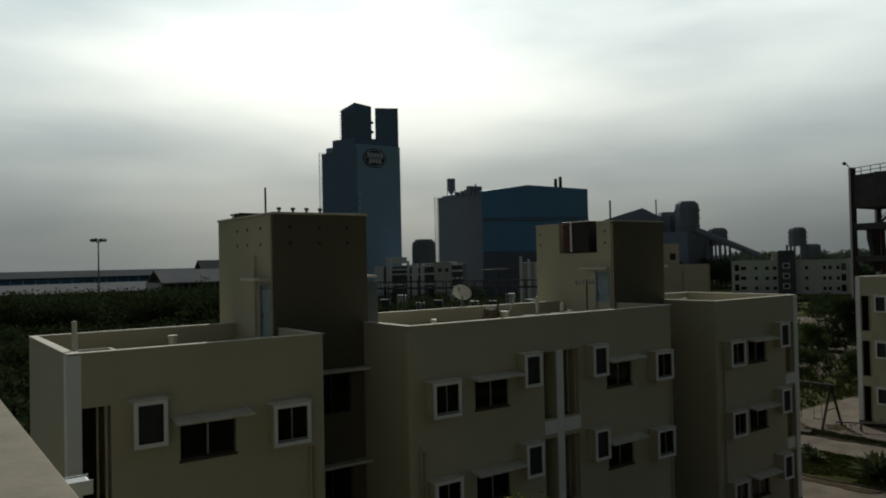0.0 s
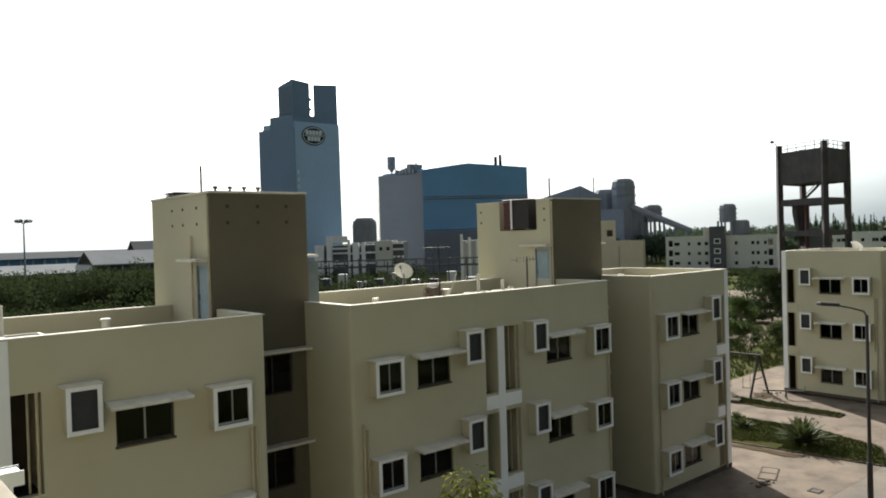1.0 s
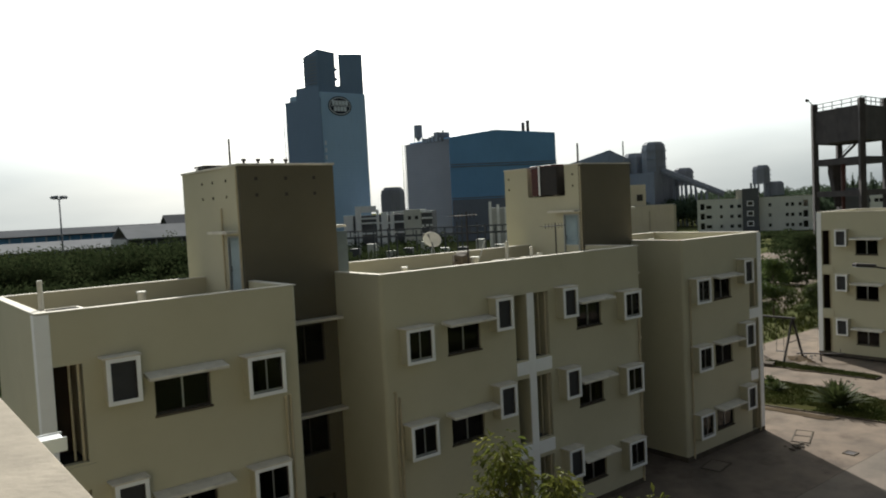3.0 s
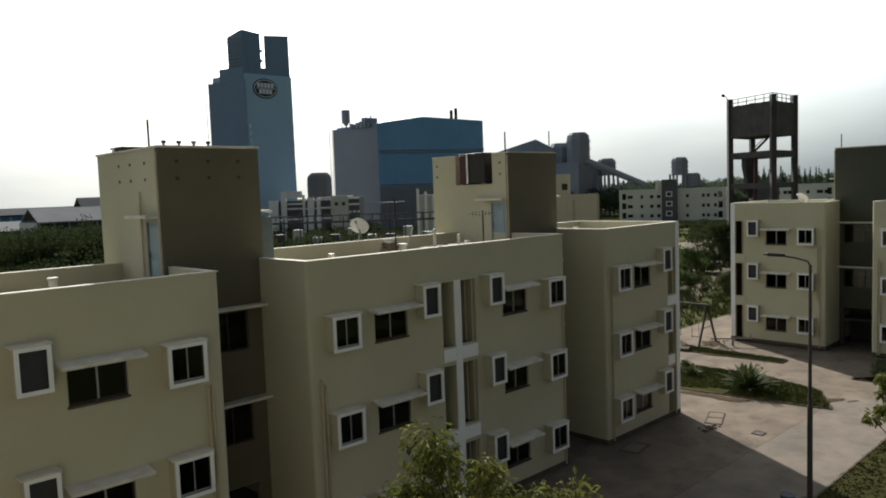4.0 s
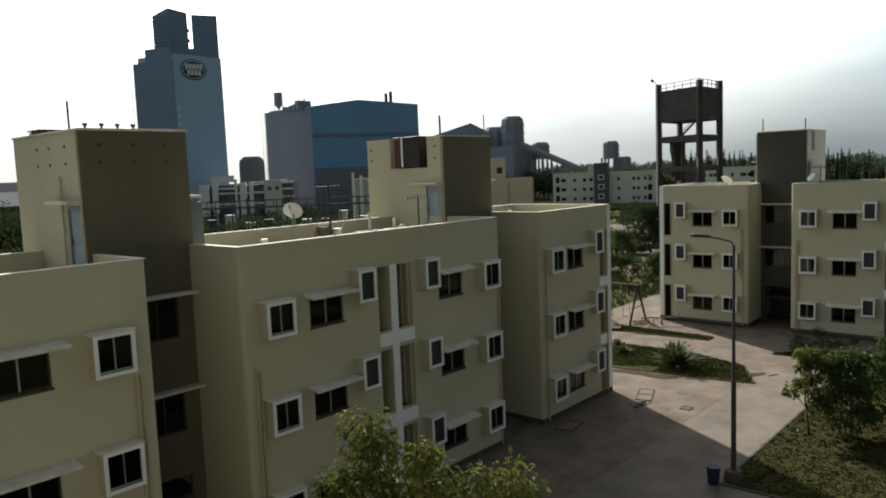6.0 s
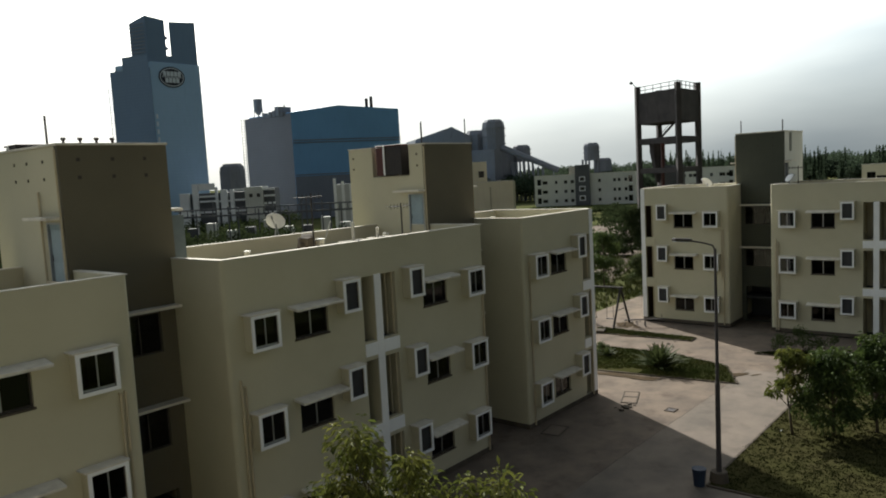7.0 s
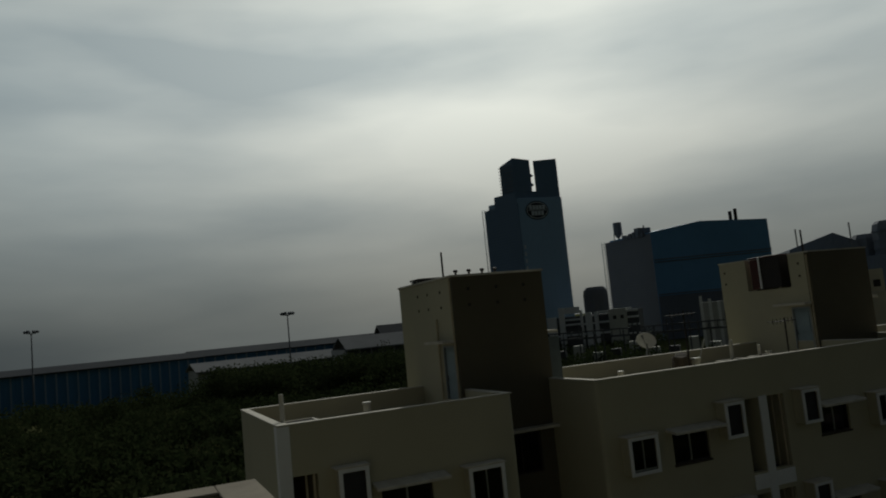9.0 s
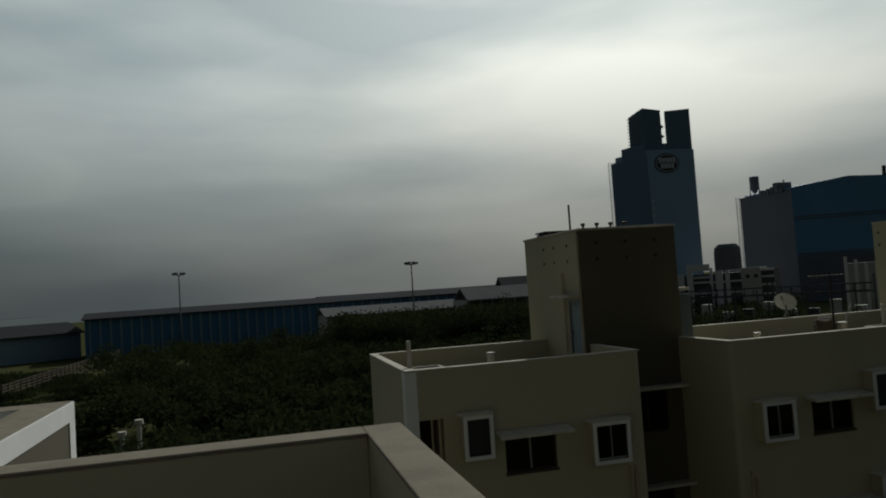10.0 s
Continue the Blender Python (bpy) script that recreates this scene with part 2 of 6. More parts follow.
M = dict(
    cream=material("cream_paint", (0.515, 0.480, 0.352), (0.467, 0.435, 0.313), scale=0.35, stain=0.16, stain_color=(0.34, 0.30, 0.20), bump=0.25, fine=45),
    cream_light=material("light_cream_paint", (0.72, 0.65, 0.50), (0.66, 0.59, 0.44), scale=0.5, stain=0.25, stain_color=(0.35, 0.31, 0.25), streak=True, bump=0.2, fine=45),
    brown=material("brown_paint", (0.133, 0.117, 0.080), (0.116, 0.102, 0.070), scale=0.4, stain=0.14, stain_color=(0.17, 0.145, 0.10), bump=0.2, fine=45),
    moss=material("dark_olive_paint", (0.070, 0.074, 0.056), (0.058, 0.062, 0.047), scale=0.4, stain=0.3, stain_color=(0.045, 0.047, 0.037), streak=True, bump=0.2, fine=45),
    white=material("white_paint", (0.86, 0.865, 0.87), (0.80, 0.80, 0.80), scale=1.2, stain=0.08, stain_color=(0.38, 0.36, 0.33), bump=0.1),
    coping=material("weathered_whitewash", (0.70, 0.66, 0.58), (0.52, 0.48, 0.41), scale=2.5, stain=0.45, stain_color=(0.24, 0.22, 0.19), bump=0.3, fine=30),
    worn_top=material("worn_cement_top", (0.33, 0.29, 0.235), (0.24, 0.212, 0.172), scale=4.0, stain=0.55, stain_color=(0.135, 0.12, 0.102), bump=0.35, fine=40, spec=0.1, rough=0.95),
    roofdeck=material("roof_screed", (0.42, 0.385, 0.32), (0.32, 0.295, 0.245), scale=0.6, stain=0.5, stain_color=(0.13, 0.12, 0.1), bump=0.3, fine=20),
    # near-black so that the shade of the rooms is in the colour
    inside=material("room_shade_wall", (0.055, 0.057, 0.06), (0.042, 0.044, 0.047), scale=0.6, bump=0.1),
    dark_frame=material("dark_window_section", (0.05, 0.042, 0.036), (0.04, 0.034, 0.03), rough=0.5, bump=0),
    alu=material("grey_aluminium", (0.45, 0.46, 0.47), (0.38, 0.39, 0.4), rough=0.4, metal=0.8, bump=0),
    door=material("pale_blue_door", (0.30, 0.38, 0.42), (0.25, 0.32, 0.36), rough=0.55, stain=0.4, stain_color=(0.2, 0.2, 0.19), streak=True, bump=0.1),
    pipe=material("cream_pipe", (0.50, 0.43, 0.30), (0.42, 0.36, 0.25), rough=0.6, bump=0),
    pvc=material("pvc_pipe", (0.62, 0.60, 0.53), (0.5, 0.48, 0.42), rough=0.5, stain=0.4, stain_color=(0.3, 0.27, 0.2), bump=0),
    iron=material("dark_iron", (0.026, 0.024, 0.024), (0.038, 0.03, 0.027), rough=0.7, metal=0.0, scale=6, bump=0.1),
    rust=material("rusty_steel", (0.080, 0.070, 0.070), (0.052, 0.047, 0.049), rough=0.85, metal=0.1, scale=0.7, stain=0.6, stain_color=(0.022, 0.018, 0.018), streak=True, bump=0.2),
    redtank=material("dark_red_tank", (0.085, 0.022, 0.017), (0.06, 0.018, 0.014), rough=0.5, stain=0.4, stain_color=(0.04, 0.02, 0.018), streak=True, bump=0.05),
    dish=material("dish_enamel", (0.68, 0.69, 0.70), (0.58, 0.59, 0.6), rough=0.4, bump=0),
    concrete=material("concrete_paving", spec=0.06, rough=0.95, color=(0.205, 0.163, 0.130), color2=(0.112, 0.094, 0.080), scale=0.55, stain=0.9, stain_color=(0.078, 0.060, 0.048), bump=0.4, fine=14, distance=0.02),
    paving=material("newer_concrete_paving", spec=0.06, rough=0.95, color=(0.205, 0.172, 0.145), color2=(0.128, 0.113, 0.099), scale=0.5, stain=0.75, stain_color=(0.10, 0.085, 0.070), bump=0.4, fine=14, distance=0.02),
    kerb=material("kerb_concrete", (0.30, 0.275, 0.24), (0.22, 0.2, 0.17), scale=2, stain=0.4, bump=0.3, fine=25),
    plinth=material("dark_plinth", (0.12, 0.10, 0.08), (0.07, 0.06, 0.05), spec=0.05, scale=1.2, stain=0.4, stain_color=(0.04, 0.04, 0.03), bump=0.3),
    earth=material("dry_earth_and_grass", spec=0.0, rough=1.0, color=(0.10, 0.095, 0.050), color2=(0.055, 0.07, 0.026), scale=0.09, stain=0.6, stain_color=(0.04, 0.055, 0.02), bump=0.6, fine=5, distance=0.05),
    lawn=material("lawn_soil", spec=0.0, rough=1.0, color=(0.040, 0.042, 0.016), color2=(0.050, 0.046, 0.021), scale=0.5, stain=0.6, stain_color=(0.052, 0.045, 0.026), bump=0.7, fine=9, distance=0.04),
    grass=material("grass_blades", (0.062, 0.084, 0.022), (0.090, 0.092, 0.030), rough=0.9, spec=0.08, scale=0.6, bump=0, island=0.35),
    # darker copy of the blades, the lawns' partial shade taken into the colour
    grass_shaded=material("shaded_grass_blades", (0.021, 0.029, 0.009), (0.031, 0.032, 0.012), rough=1.0, spec=0.0, scale=0.6, bump=0, island=0.15),
    bark=material("bark", (0.11, 0.085, 0.06), (0.06, 0.045, 0.035), scale=5, bump=0.6, fine=20),
    leaf=leaf_material("mango_leaf", (0.075, 0.105, 0.022), (0.165, 0.155, 0.040), 0.65, 0.15),
    leaf_dark=leaf_material("dark_leaf", (0.045, 0.075, 0.020), (0.075, 0.095, 0.028), 0.6, 0.2),
    scrub=leaf_material("scrub_leaf", (0.024, 0.039, 0.016), (0.047, 0.055, 0.026), 1.0, 0.0, 0.15),
    # green lifted to carry the haze of distance
    woods=leaf_material("far_wood_leaf", (0.042, 0.062, 0.038), (0.056, 0.076, 0.047), 0.9, 0.05, 0.2),
    bush=leaf_material("bush_leaf", (0.050, 0.072, 0.026), (0.080, 0.092, 0.036), 0.7, 0.15),
    # silo and mill claddings are lightened, distance haze put into their colours
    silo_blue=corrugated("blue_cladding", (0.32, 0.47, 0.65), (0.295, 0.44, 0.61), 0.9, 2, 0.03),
    # the silo blue at about half value, shade of the side painted in
    silo_side=corrugated("shaded_blue_cladding", (0.150, 0.230, 0.345), (0.138, 0.21, 0.315), 0.9, 2, 0.03),
    mill_blue=corrugated("bright_blue_cladding", (0.150, 0.325, 0.56), (0.132, 0.29, 0.50), 0.9, 2, 0.03),
    mill_grey=corrugated("grey_cladding", (0.185, 0.172, 0.182), (0.162, 0.152, 0.162), 0.9, 2, 0.03),
    mill_low=corrugated("slate_blue_cladding", (0.165, 0.188, 0.24), (0.145, 0.165, 0.21), 0.9, 2, 0.03),
    # paler and bluer than bare steel, with haze in the base colour
    plant_grey=material("hazed_steel_plant", (0.235, 0.245, 0.28), (0.20, 0.21, 0.24), scale=0.15, stain=0.5, stain_color=(0.06, 0.063, 0.075), streak=True, bump=0),
    shed_blue=corrugated("shed_blue_sheet", (0.085, 0.235, 0.42), (0.075, 0.205, 0.37), 1.2, 0, 0.06),
    shed_pale=material("faded_blue_sheet", (0.34, 0.44, 0.54), (0.28, 0.38, 0.47), scale=0.2, bump=0),
    shed_roof=corrugated("grey_roof_sheet", (0.062, 0.066, 0.075), (0.05, 0.054, 0.062), 1.2, 0, 0.02, 1.0, 0.3, 0.02),
    shed_sheet=material("pale_roof_sheet", (0.24, 0.245, 0.255), (0.19, 0.195, 0.205), rough=1.0, spec=0.0, scale=0.15, stain=0.4, stain_color=(0.2, 0.2, 0.2), bump=0),
    mesh_pane=material("grey_mesh_screen", (0.045, 0.045, 0.05), (0.035, 0.036, 0.04), rough=0.6, scale=3, bump=0),
    brown_door=material("brown_wooden_door", (0.06, 0.036, 0.022), (0.042, 0.026, 0.017), rough=0.5, scale=2, bump=0.1),
    old_door=material("weathered_blue_door", (0.13, 0.16, 0.17), (0.105, 0.13, 0.14), rough=0.6, bump=0.1),
    soil=material("brown_soil", (0.085, 0.064, 0.045), (0.060, 0.048, 0.033), spec=0.0, rough=1.0, scale=1.5, bump=0.5, fine=12),
    shed_white=material("white_shed_wall", (0.55, 0.55, 0.54), (0.42, 0.42, 0.41), scale=0.2, bump=0),
    grey_wall=material("grey_cream_paint", (0.64, 0.64, 0.59), (0.57, 0.57, 0.52), scale=0.2, stain=0.3, stain_color=(0.18, 0.17, 0.15), streak=True, bump=0),
    slate=material("slate_paint", (0.11, 0.113, 0.12), (0.095, 0.098, 0.105), scale=0.3, bump=0),
    badge_dark=material("badge_navy", (0.012, 0.016, 0.03), (0.01, 0.012, 0.024), rough=0.5, bump=0),
    badge_white=material("badge_pale", (0.62, 0.67, 0.72), (0.55, 0.6, 0.65), rough=0.5, bump=0),
    steel=material("galvanised_steel", (0.30, 0.31, 0.32), (0.22, 0.23, 0.24), rough=0.45, metal=0.7, scale=4, bump=0.05),
    cloth=material("blue_sheet", (0.015, 0.028, 0.06), (0.012, 0.022, 0.045), rough=0.7, bump=0.2),
)


def glass_material():
    m = bpy.data.materials.new("window_glass")
    m.use_nodes = True
    b = m.node_tree.nodes["Principled BSDF"]
    b.inputs["Base Color"].default_value = (0.10, 0.12, 0.14, 1)
    b.inputs["Transmission Weight"].default_value, b.inputs["Roughness"].default_value, b.inputs["IOR"].default_value = 1.0, 0.03, 1.33
    return m


M["glass"] = glass_material()


# ---- building helpers ----
def box(bm, x0, x1, y0, y1, z0, z1, m=None):
    v = [bm.verts.new((x, y, z) if m is None else m @ Vector((x, y, z))) for z in (z0, z1) for y in (y0, y1) for x in (x0, x1)]
    for f in ((0, 2, 3, 1), (4, 5, 7, 6), (0, 1, 5, 4), (2, 6, 7, 3), (0, 4, 6, 2), (1, 3, 7, 5)):
        bm.faces.new([v[i] for i in f])


def tube(bm, a, b, r0, r1=None, n=8, caps=True):
    a, b = Vector(a), Vector(b)
    r1 = r0 if r1 is None else r1
    q = (b - a).to_track_quat("Z", "Y")
    ra, rb = [], []
    for i in range(n):
        d = Vector((math.cos(2 * math.pi * i / n), math.sin(2 * math.pi * i / n), 0))
        ra.append(bm.verts.new(a + q @ (d * r0)))
        rb.append(bm.verts.new(b + q @ (d * r1)))
    for i in range(n):
        bm.faces.new((ra[i], ra[(i + 1) % n], rb[(i + 1) % n], rb[i]))
    if caps:
        bm.faces.new(ra[::-1])
        bm.faces.new(rb)


def mesh_of(name, bm, mat, smooth=False):
    bmesh.ops.recalc_face_normals(bm, faces=bm.faces)
    me = bpy.data.meshes.new(name)
    bm.to_mesh(me)
    bm.free()
    me.materials.append(mat)
    if smooth:
        me.shade_smooth()
    return me


def part(name, bm, mat, parent, label="", bevel=0.0, smooth=False, kind=""):
    """Links a bmesh (or a finished mesh) as one mesh object under a thing or a part."""
    me = mesh_of(name, bm, mat, smooth) if isinstance(bm, bmesh.types.BMesh) else bm
    ob = new(name, me)
    ob.parent = parent
    if bevel:
        mod = ob.modifiers.new("edge", "BEVEL")
        mod.width, mod.segments, mod.limit_method = bevel, 2, "ANGLE"
    return tagged(ob, label, "", "", kind)


def thing(name, m, label, category, group="", kind=""):
    ob = new(name)
    ob.matrix_basis = m
    ob.empty_display_size = 0.2
    return tagged(ob, label, category, group, kind)


def solid(name, bm, mat, label, category, group="", kind="", m=None, bevel=0.0, smooth=False):
    """A top-level thing that is a single mesh."""
    ob = part(name, bm, mat, None, "", bevel, smooth)
    if m is not None:
        ob.matrix_basis = m
    return tagged(ob, label, category, group, kind)


def boxes(*bs):
    bm = bmesh.new()
    for b in bs:
        box(bm, *b)
    return bm


def tubes(*ts):
    bm = bmesh.new()
    for t in ts:
        tube(bm, *t)
    return bm


def pierced(x0, x1, z0, z1, y0, y1, holes):
    """A wall from y0 to y1 with openings (hx0, hx1, hz0, hz1) through it."""
    xs = sorted({x0, x1, *[h[i] for h in holes for i in (0, 1)]})
    zs = sorted({z0, z1, *[h[i] for h in holes for i in (2, 3)]})
    full = {}
    for i in range(len(xs) - 1):
        for k in range(len(zs) - 1):
            cx, cz = (xs[i] + xs[i + 1]) / 2, (zs[k] + zs[k + 1]) / 2
            full[i, k] = not any(h[0] < cx < h[1] and h[2] < cz < h[3] for h in holes)
    bm = bmesh.new()
    verts = {}

    def v(i, k, y):
        key = (i, k, y)
        if key not in verts:
            verts[key] = bm.verts.new((xs[i], (y0, y1)[y], zs[k]))
        return verts[key]

    for (i, k), f in full.items():
        if not f:
            continue
        bm.faces.new((v(i, k, 0), v(i + 1, k, 0), v(i + 1, k + 1, 0), v(i, k + 1, 0)))
        bm.faces.new((v(i, k, 1), v(i, k + 1, 1), v(i + 1, k + 1, 1), v(i + 1, k, 1)))
        for di, dk, a, b in ((-1, 0, (i, k), (i, k + 1)), (1, 0, (i + 1, k), (i + 1, k + 1)), (0, -1, (i, k), (i + 1, k)), (0, 1, (i, k + 1), (i + 1, k + 1))):
            if not full.get((i + di, k + dk)):
                bm.faces.new((v(*a, 0), v(*b, 0), v(*b, 1), v(*a, 1)))
    return bm


def rim(x0, x1, z0, z1, w, y0, y1):
    """A closed rectangular rim of that width in the plane of a wall, from y0 to y1."""
    bm = bmesh.new()
    loops = [[bm.verts.new((x, y, z)) for x, z in ((x0 + o, z0 + o), (x1 - o, z0 + o), (x1 - o, z1 - o), (x0 + o, z1 - o))] for o, y in ((0, y0), (0, y1), (w, y1), (w, y0))]
    for k in range(4):
        a, b = loops[k], loops[(k + 1) % 4]
        for i in range(4):
            bm.faces.new((a[i], a[(i + 1) % 4], b[(i + 1) % 4], b[i]))
    return bm


# ---- ground ----
def sheet(name, pts, z, mat, label, category, thick=0.0):
    """A flat piece of ground with that outline; thick: how deep its edge goes."""
    bm = bmesh.new()
    top = [bm.verts.new((x, y, z)) for x, y in pts]
    bm.faces.new(top)
    if thick:
        low = [bm.verts.new((x, y, z - thick)) for x, y in pts]
        for i in range(len(pts)):
            j = (i + 1) % len(pts)
            bm.faces.new((top[i], low[i], low[j], top[j]))
    return solid(name, bm, mat, label, category, kind="structure")


sheet("ground", [(-2600, -2600), (2600, -2600), (2600, 2600), (-2600, 2600)], -0.12, M["earth"], "dry earth ground with patches of grass", "ground")
sheet("pavement", [(-4, 4.6), (26.2, 4.6), (26.2, 9.9), (47, 9.9), (47, -14), (64, -14), (64, 29.6), (47.0, 29.6), (47, 34), (37, 34), (37, 25), (-4, 25)], 0.0, M["concrete"], "worn pale concrete paving between the blocks", "pavement", 0.3)
sheet("pavement", [(-4, 4.6), (26.2, 4.6), (26.2, 9.9), (42.7, 9.9), (42.7, 13.66), (37.3, 13.58), (31.1, 13.70), (24.4, 13.76), (-4, 13.8)], 0.018, M["paving"], "newer concrete bay laid along the lawn", "pavement", 0.1)
sheet("road", [(70, 36), (84, 40), (132, 58), (150, 76), (128, 72), (100, 54), (72, 44)], -0.08, M["concrete"], "pale concrete road beyond the playground", "road")


def border(name, pts, label):
    """A lawn inside a low kerb: soil sheet, kerb stones round it and blades of grass."""
    bed = thing(name, pose(0, 0, 0), label, "lawn", kind="structure")
    bm = bmesh.new()
    bm.faces.new([bm.verts.new((x, y, 0.05)) for x, y in pts])
    part("soil", bm, M["lawn"], bed)
    for i in range(len(pts)):
        a, b = Vector(pts[i]), Vector(pts[(i + 1) % len(pts)])
        d = b - a
        kb = bmesh.new()
        box(kb, 0, d.length, -0.05, 0.05, -0.1, 0.07)
        k = part("kerb", kb, M["plinth"], bed, "dark weathered concrete kerb", bevel=0.015)
        k.matrix_basis = pose(a.x, a.y, 0, 0, 0, math.degrees(math.atan2(d.y, d.x)))
    return bed


def inside(p, pts):
    c = False
    for i in range(len(pts)):
        (x0, y0), (x1, y1) = pts[i], pts[i - 1]
        if (y0 > p[1]) != (y1 > p[1]) and p[0] < (x1 - x0) * (p[1] - y0) / (y1 - y0) + x0:
            c = not c
    return c


def grass_on(pts, count, height, rng, z=0.05, label="short rough grass", mat=None):
    """Blades in small tufts over an outline, as one mesh."""
    xs, ys = [p[0] for p in pts], [p[1] for p in pts]
    vs, fs = [], []
    while len(fs) < count:
        x, y = rng.uniform(min(xs), max(xs)), rng.uniform(min(ys), max(ys))
        if not inside((x, y), pts) or noise.noise((x * 0.5, y * 0.5, 3)) < -0.45:
            continue
        for _ in range(5):
            a, h = rng.uniform(0, 6.28), height * rng.uniform(0.4, 1.2)
            bx, by = x + rng.gauss(0, 0.06), y + rng.gauss(0, 0.06)
            w, lean = 0.02 + height * 0.05, h * rng.uniform(0.1, 0.7)
            i = len(vs)
            vs += [(bx - w * math.cos(a), by - w * math.sin(a), z), (bx + w * math.cos(a), by + w * math.sin(a), z), (bx - lean * math.sin(a), by + lean * math.cos(a), z + h)]
            fs.append((i, i + 1, i + 2))
    me = bpy.data.meshes.new("grass")
    me.from_pydata(vs, [], fs)
    me.materials.append(mat or M["grass"])
    return tagged(new("grass", me), label, "grass", kind="stuff")


LAWN_A = [(26.3, 9.9), (46.5, 9.9), (46.5, -12), (26.3, -12)]
LAWN_B = [(39.6, 13.2), (42.8, 14.9), (44.2, 18.8), (43.6, 30), (39.0, 30), (38.6, 20.9)]
LAWN_C = [(47.9, 19.0), (48.9, 19.0), (49.2, 26.3), (47.6, 26.3)]
LAWN_D = [(46.6, 9.95), (48.7, 9.95), (48.0, 12.8), (46.4, 14.4)]
border("lawn", LAWN_A, "mown lawn with bare patches inside a kerb")
border("lawn", LAWN_B, "long grass bed with a kerb in the paving")
border("lawn", LAWN_C, "narrow grass strip beside the playground")
border("lawn", LAWN_D, "planted bed in the shade of the facade")
rng = random.Random(3)
grass_on(LAWN_A, 130000, 0.045, rng, mat=M["grass_shaded"])
grass_on(LAWN_B, 46000, 0.10, rng)
grass_on(LAWN_C, 9000, 0.10, rng)
grass_on(LAWN_D, 9000, 0.10, rng, mat=M["grass_shaded"])
grass_on([(37, 30), (64, 30), (90, 40), (90, 60), (40, 60)], 36000, 0.45, rng, z=-0.12, label="tall unmown grass beside the playground")


# ---- the apartment blocks: three storeys, two stair towers ----
FLOOR, TOP, DECK, TOWER = 3.0, 9.78, 9.05, 13.31
DEPTH, RECESS, TBACK = 6.1, 2.66, 7.5
BLOCKS = ((0.0, 6.5), (9.31, 21.97), (24.97, 31.45))
SQUARE = (4.82, 9.94, 20.44, 25.45)       # left edges of the boxed square windows
WIDE = ((2.49, 3.95), (11.85, 13.24), (18.06, 19.49), (27.3, 28.8))
NARROW = (1.35, 13.67, 16.97, 29.33)
BALCONY = ((0.29, 0.92), (14.87, 15.45), (15.78, 16.57), (30.36, 31.12))
SQ = (1.02, 1.09)                         # width and height over the rim
NA = (0.74, 1.1)
PROUD = 0.40


def boxed_window(parent, w, h, wall, single=False):
    """A window in a box that stands out from the wall: hood, fins and sill, a white rim, two sashes (single: one mesh screen)."""
    t, o = 0.07, PROUD
    win = part("window", rim(0, w, 0, h, t, -o, 0.1), wall, parent, bevel=0.008)
    part("hood", boxes((-0.1, w + 0.06, -o - 0.05, 0.0, h + 0.001, h + 0.045)), M["coping"], win, "thin concrete hood", bevel=0.008)
    part("rim", rim(-0.02, w + 0.02, -0.01, h, 0.1, -o - 0.03, -o + 0.02), M["white"], win, "white painted rim", bevel=0.006)
    y, f = -o + 0.05, 0.03
    part("window_frame", rim(t, w - t, t, h - t, f, y, y + 0.05), M["dark_frame"], win)
    if single:
        part("screen", boxes((t + f, w - t - f, y + 0.02, y + 0.026, t + f, h - t - f)), M["mesh_pane"], win, "grey mesh screen")
        return win
    part("mullion", boxes((w / 2 - 0.016, w / 2 + 0.016, y - 0.01, y + 0.05, t + f, h - t - f)), M["alu"], win, "grey aluminium mullion")
    part("sash_rail", boxes((t + f, w - t - f, y - 0.005, y + 0.015, t + f, t + f + 0.05)), M["alu"], win, "grey aluminium rail")
    for a, b in ((t + f, w / 2 - 0.016), (w / 2 + 0.016, w - t - f)):
        p = part("pane", boxes((a, b, y + 0.02, y + 0.026, t + f, h - t - f)), M["glass"], win)
        p.visible_shadow = False
    return win


def wide_window(parent, w, h):
    """A wide window flush in the wall under a sloping sunshade."""
    y, f = 0.08, 0.05
    win = part("window", rim(0, w, 0, h, f, y, y + 0.06), M["dark_frame"], parent)
    part("mullion", boxes((w / 2 - 0.022, w / 2 + 0.022, y - 0.01, y + 0.06, f, h - f)), M["alu"], win, "grey aluminium mullion")
    for a, b in ((f, w / 2 - 0.025), (w / 2 + 0.025, w - f)):
        p = part("pane", boxes((a, b, y + 0.025, y + 0.031, f, h - f)), M["glass"], win)
        p.visible_shadow = False
    bm = bmesh.new()
    prof = ((0.0, h + 0.14), (0.0, h + 0.04), (-0.5, h - 0.02), (-0.5, h + 0.06))
    ring = [[bm.verts.new((x, yy, z)) for yy, z in prof] for x in (-0.24, w + 0.34)]
    for i in range(4):
        bm.faces.new((ring[0][i], ring[0][(i + 1) % 4], ring[1][(i + 1) % 4], ring[1][i]))
    bm.faces.new(ring[0])
    bm.faces.new(ring[1][::-1])
    part("sunshade", bm, M["coping"], win, "pale concrete sunshade", bevel=0.01)
    part("window_sill", boxes((-0.03, w + 0.03, -0.03, 0.1, -0.06, 0.0)), M["plinth"], win, "dark stone sill")
    return win


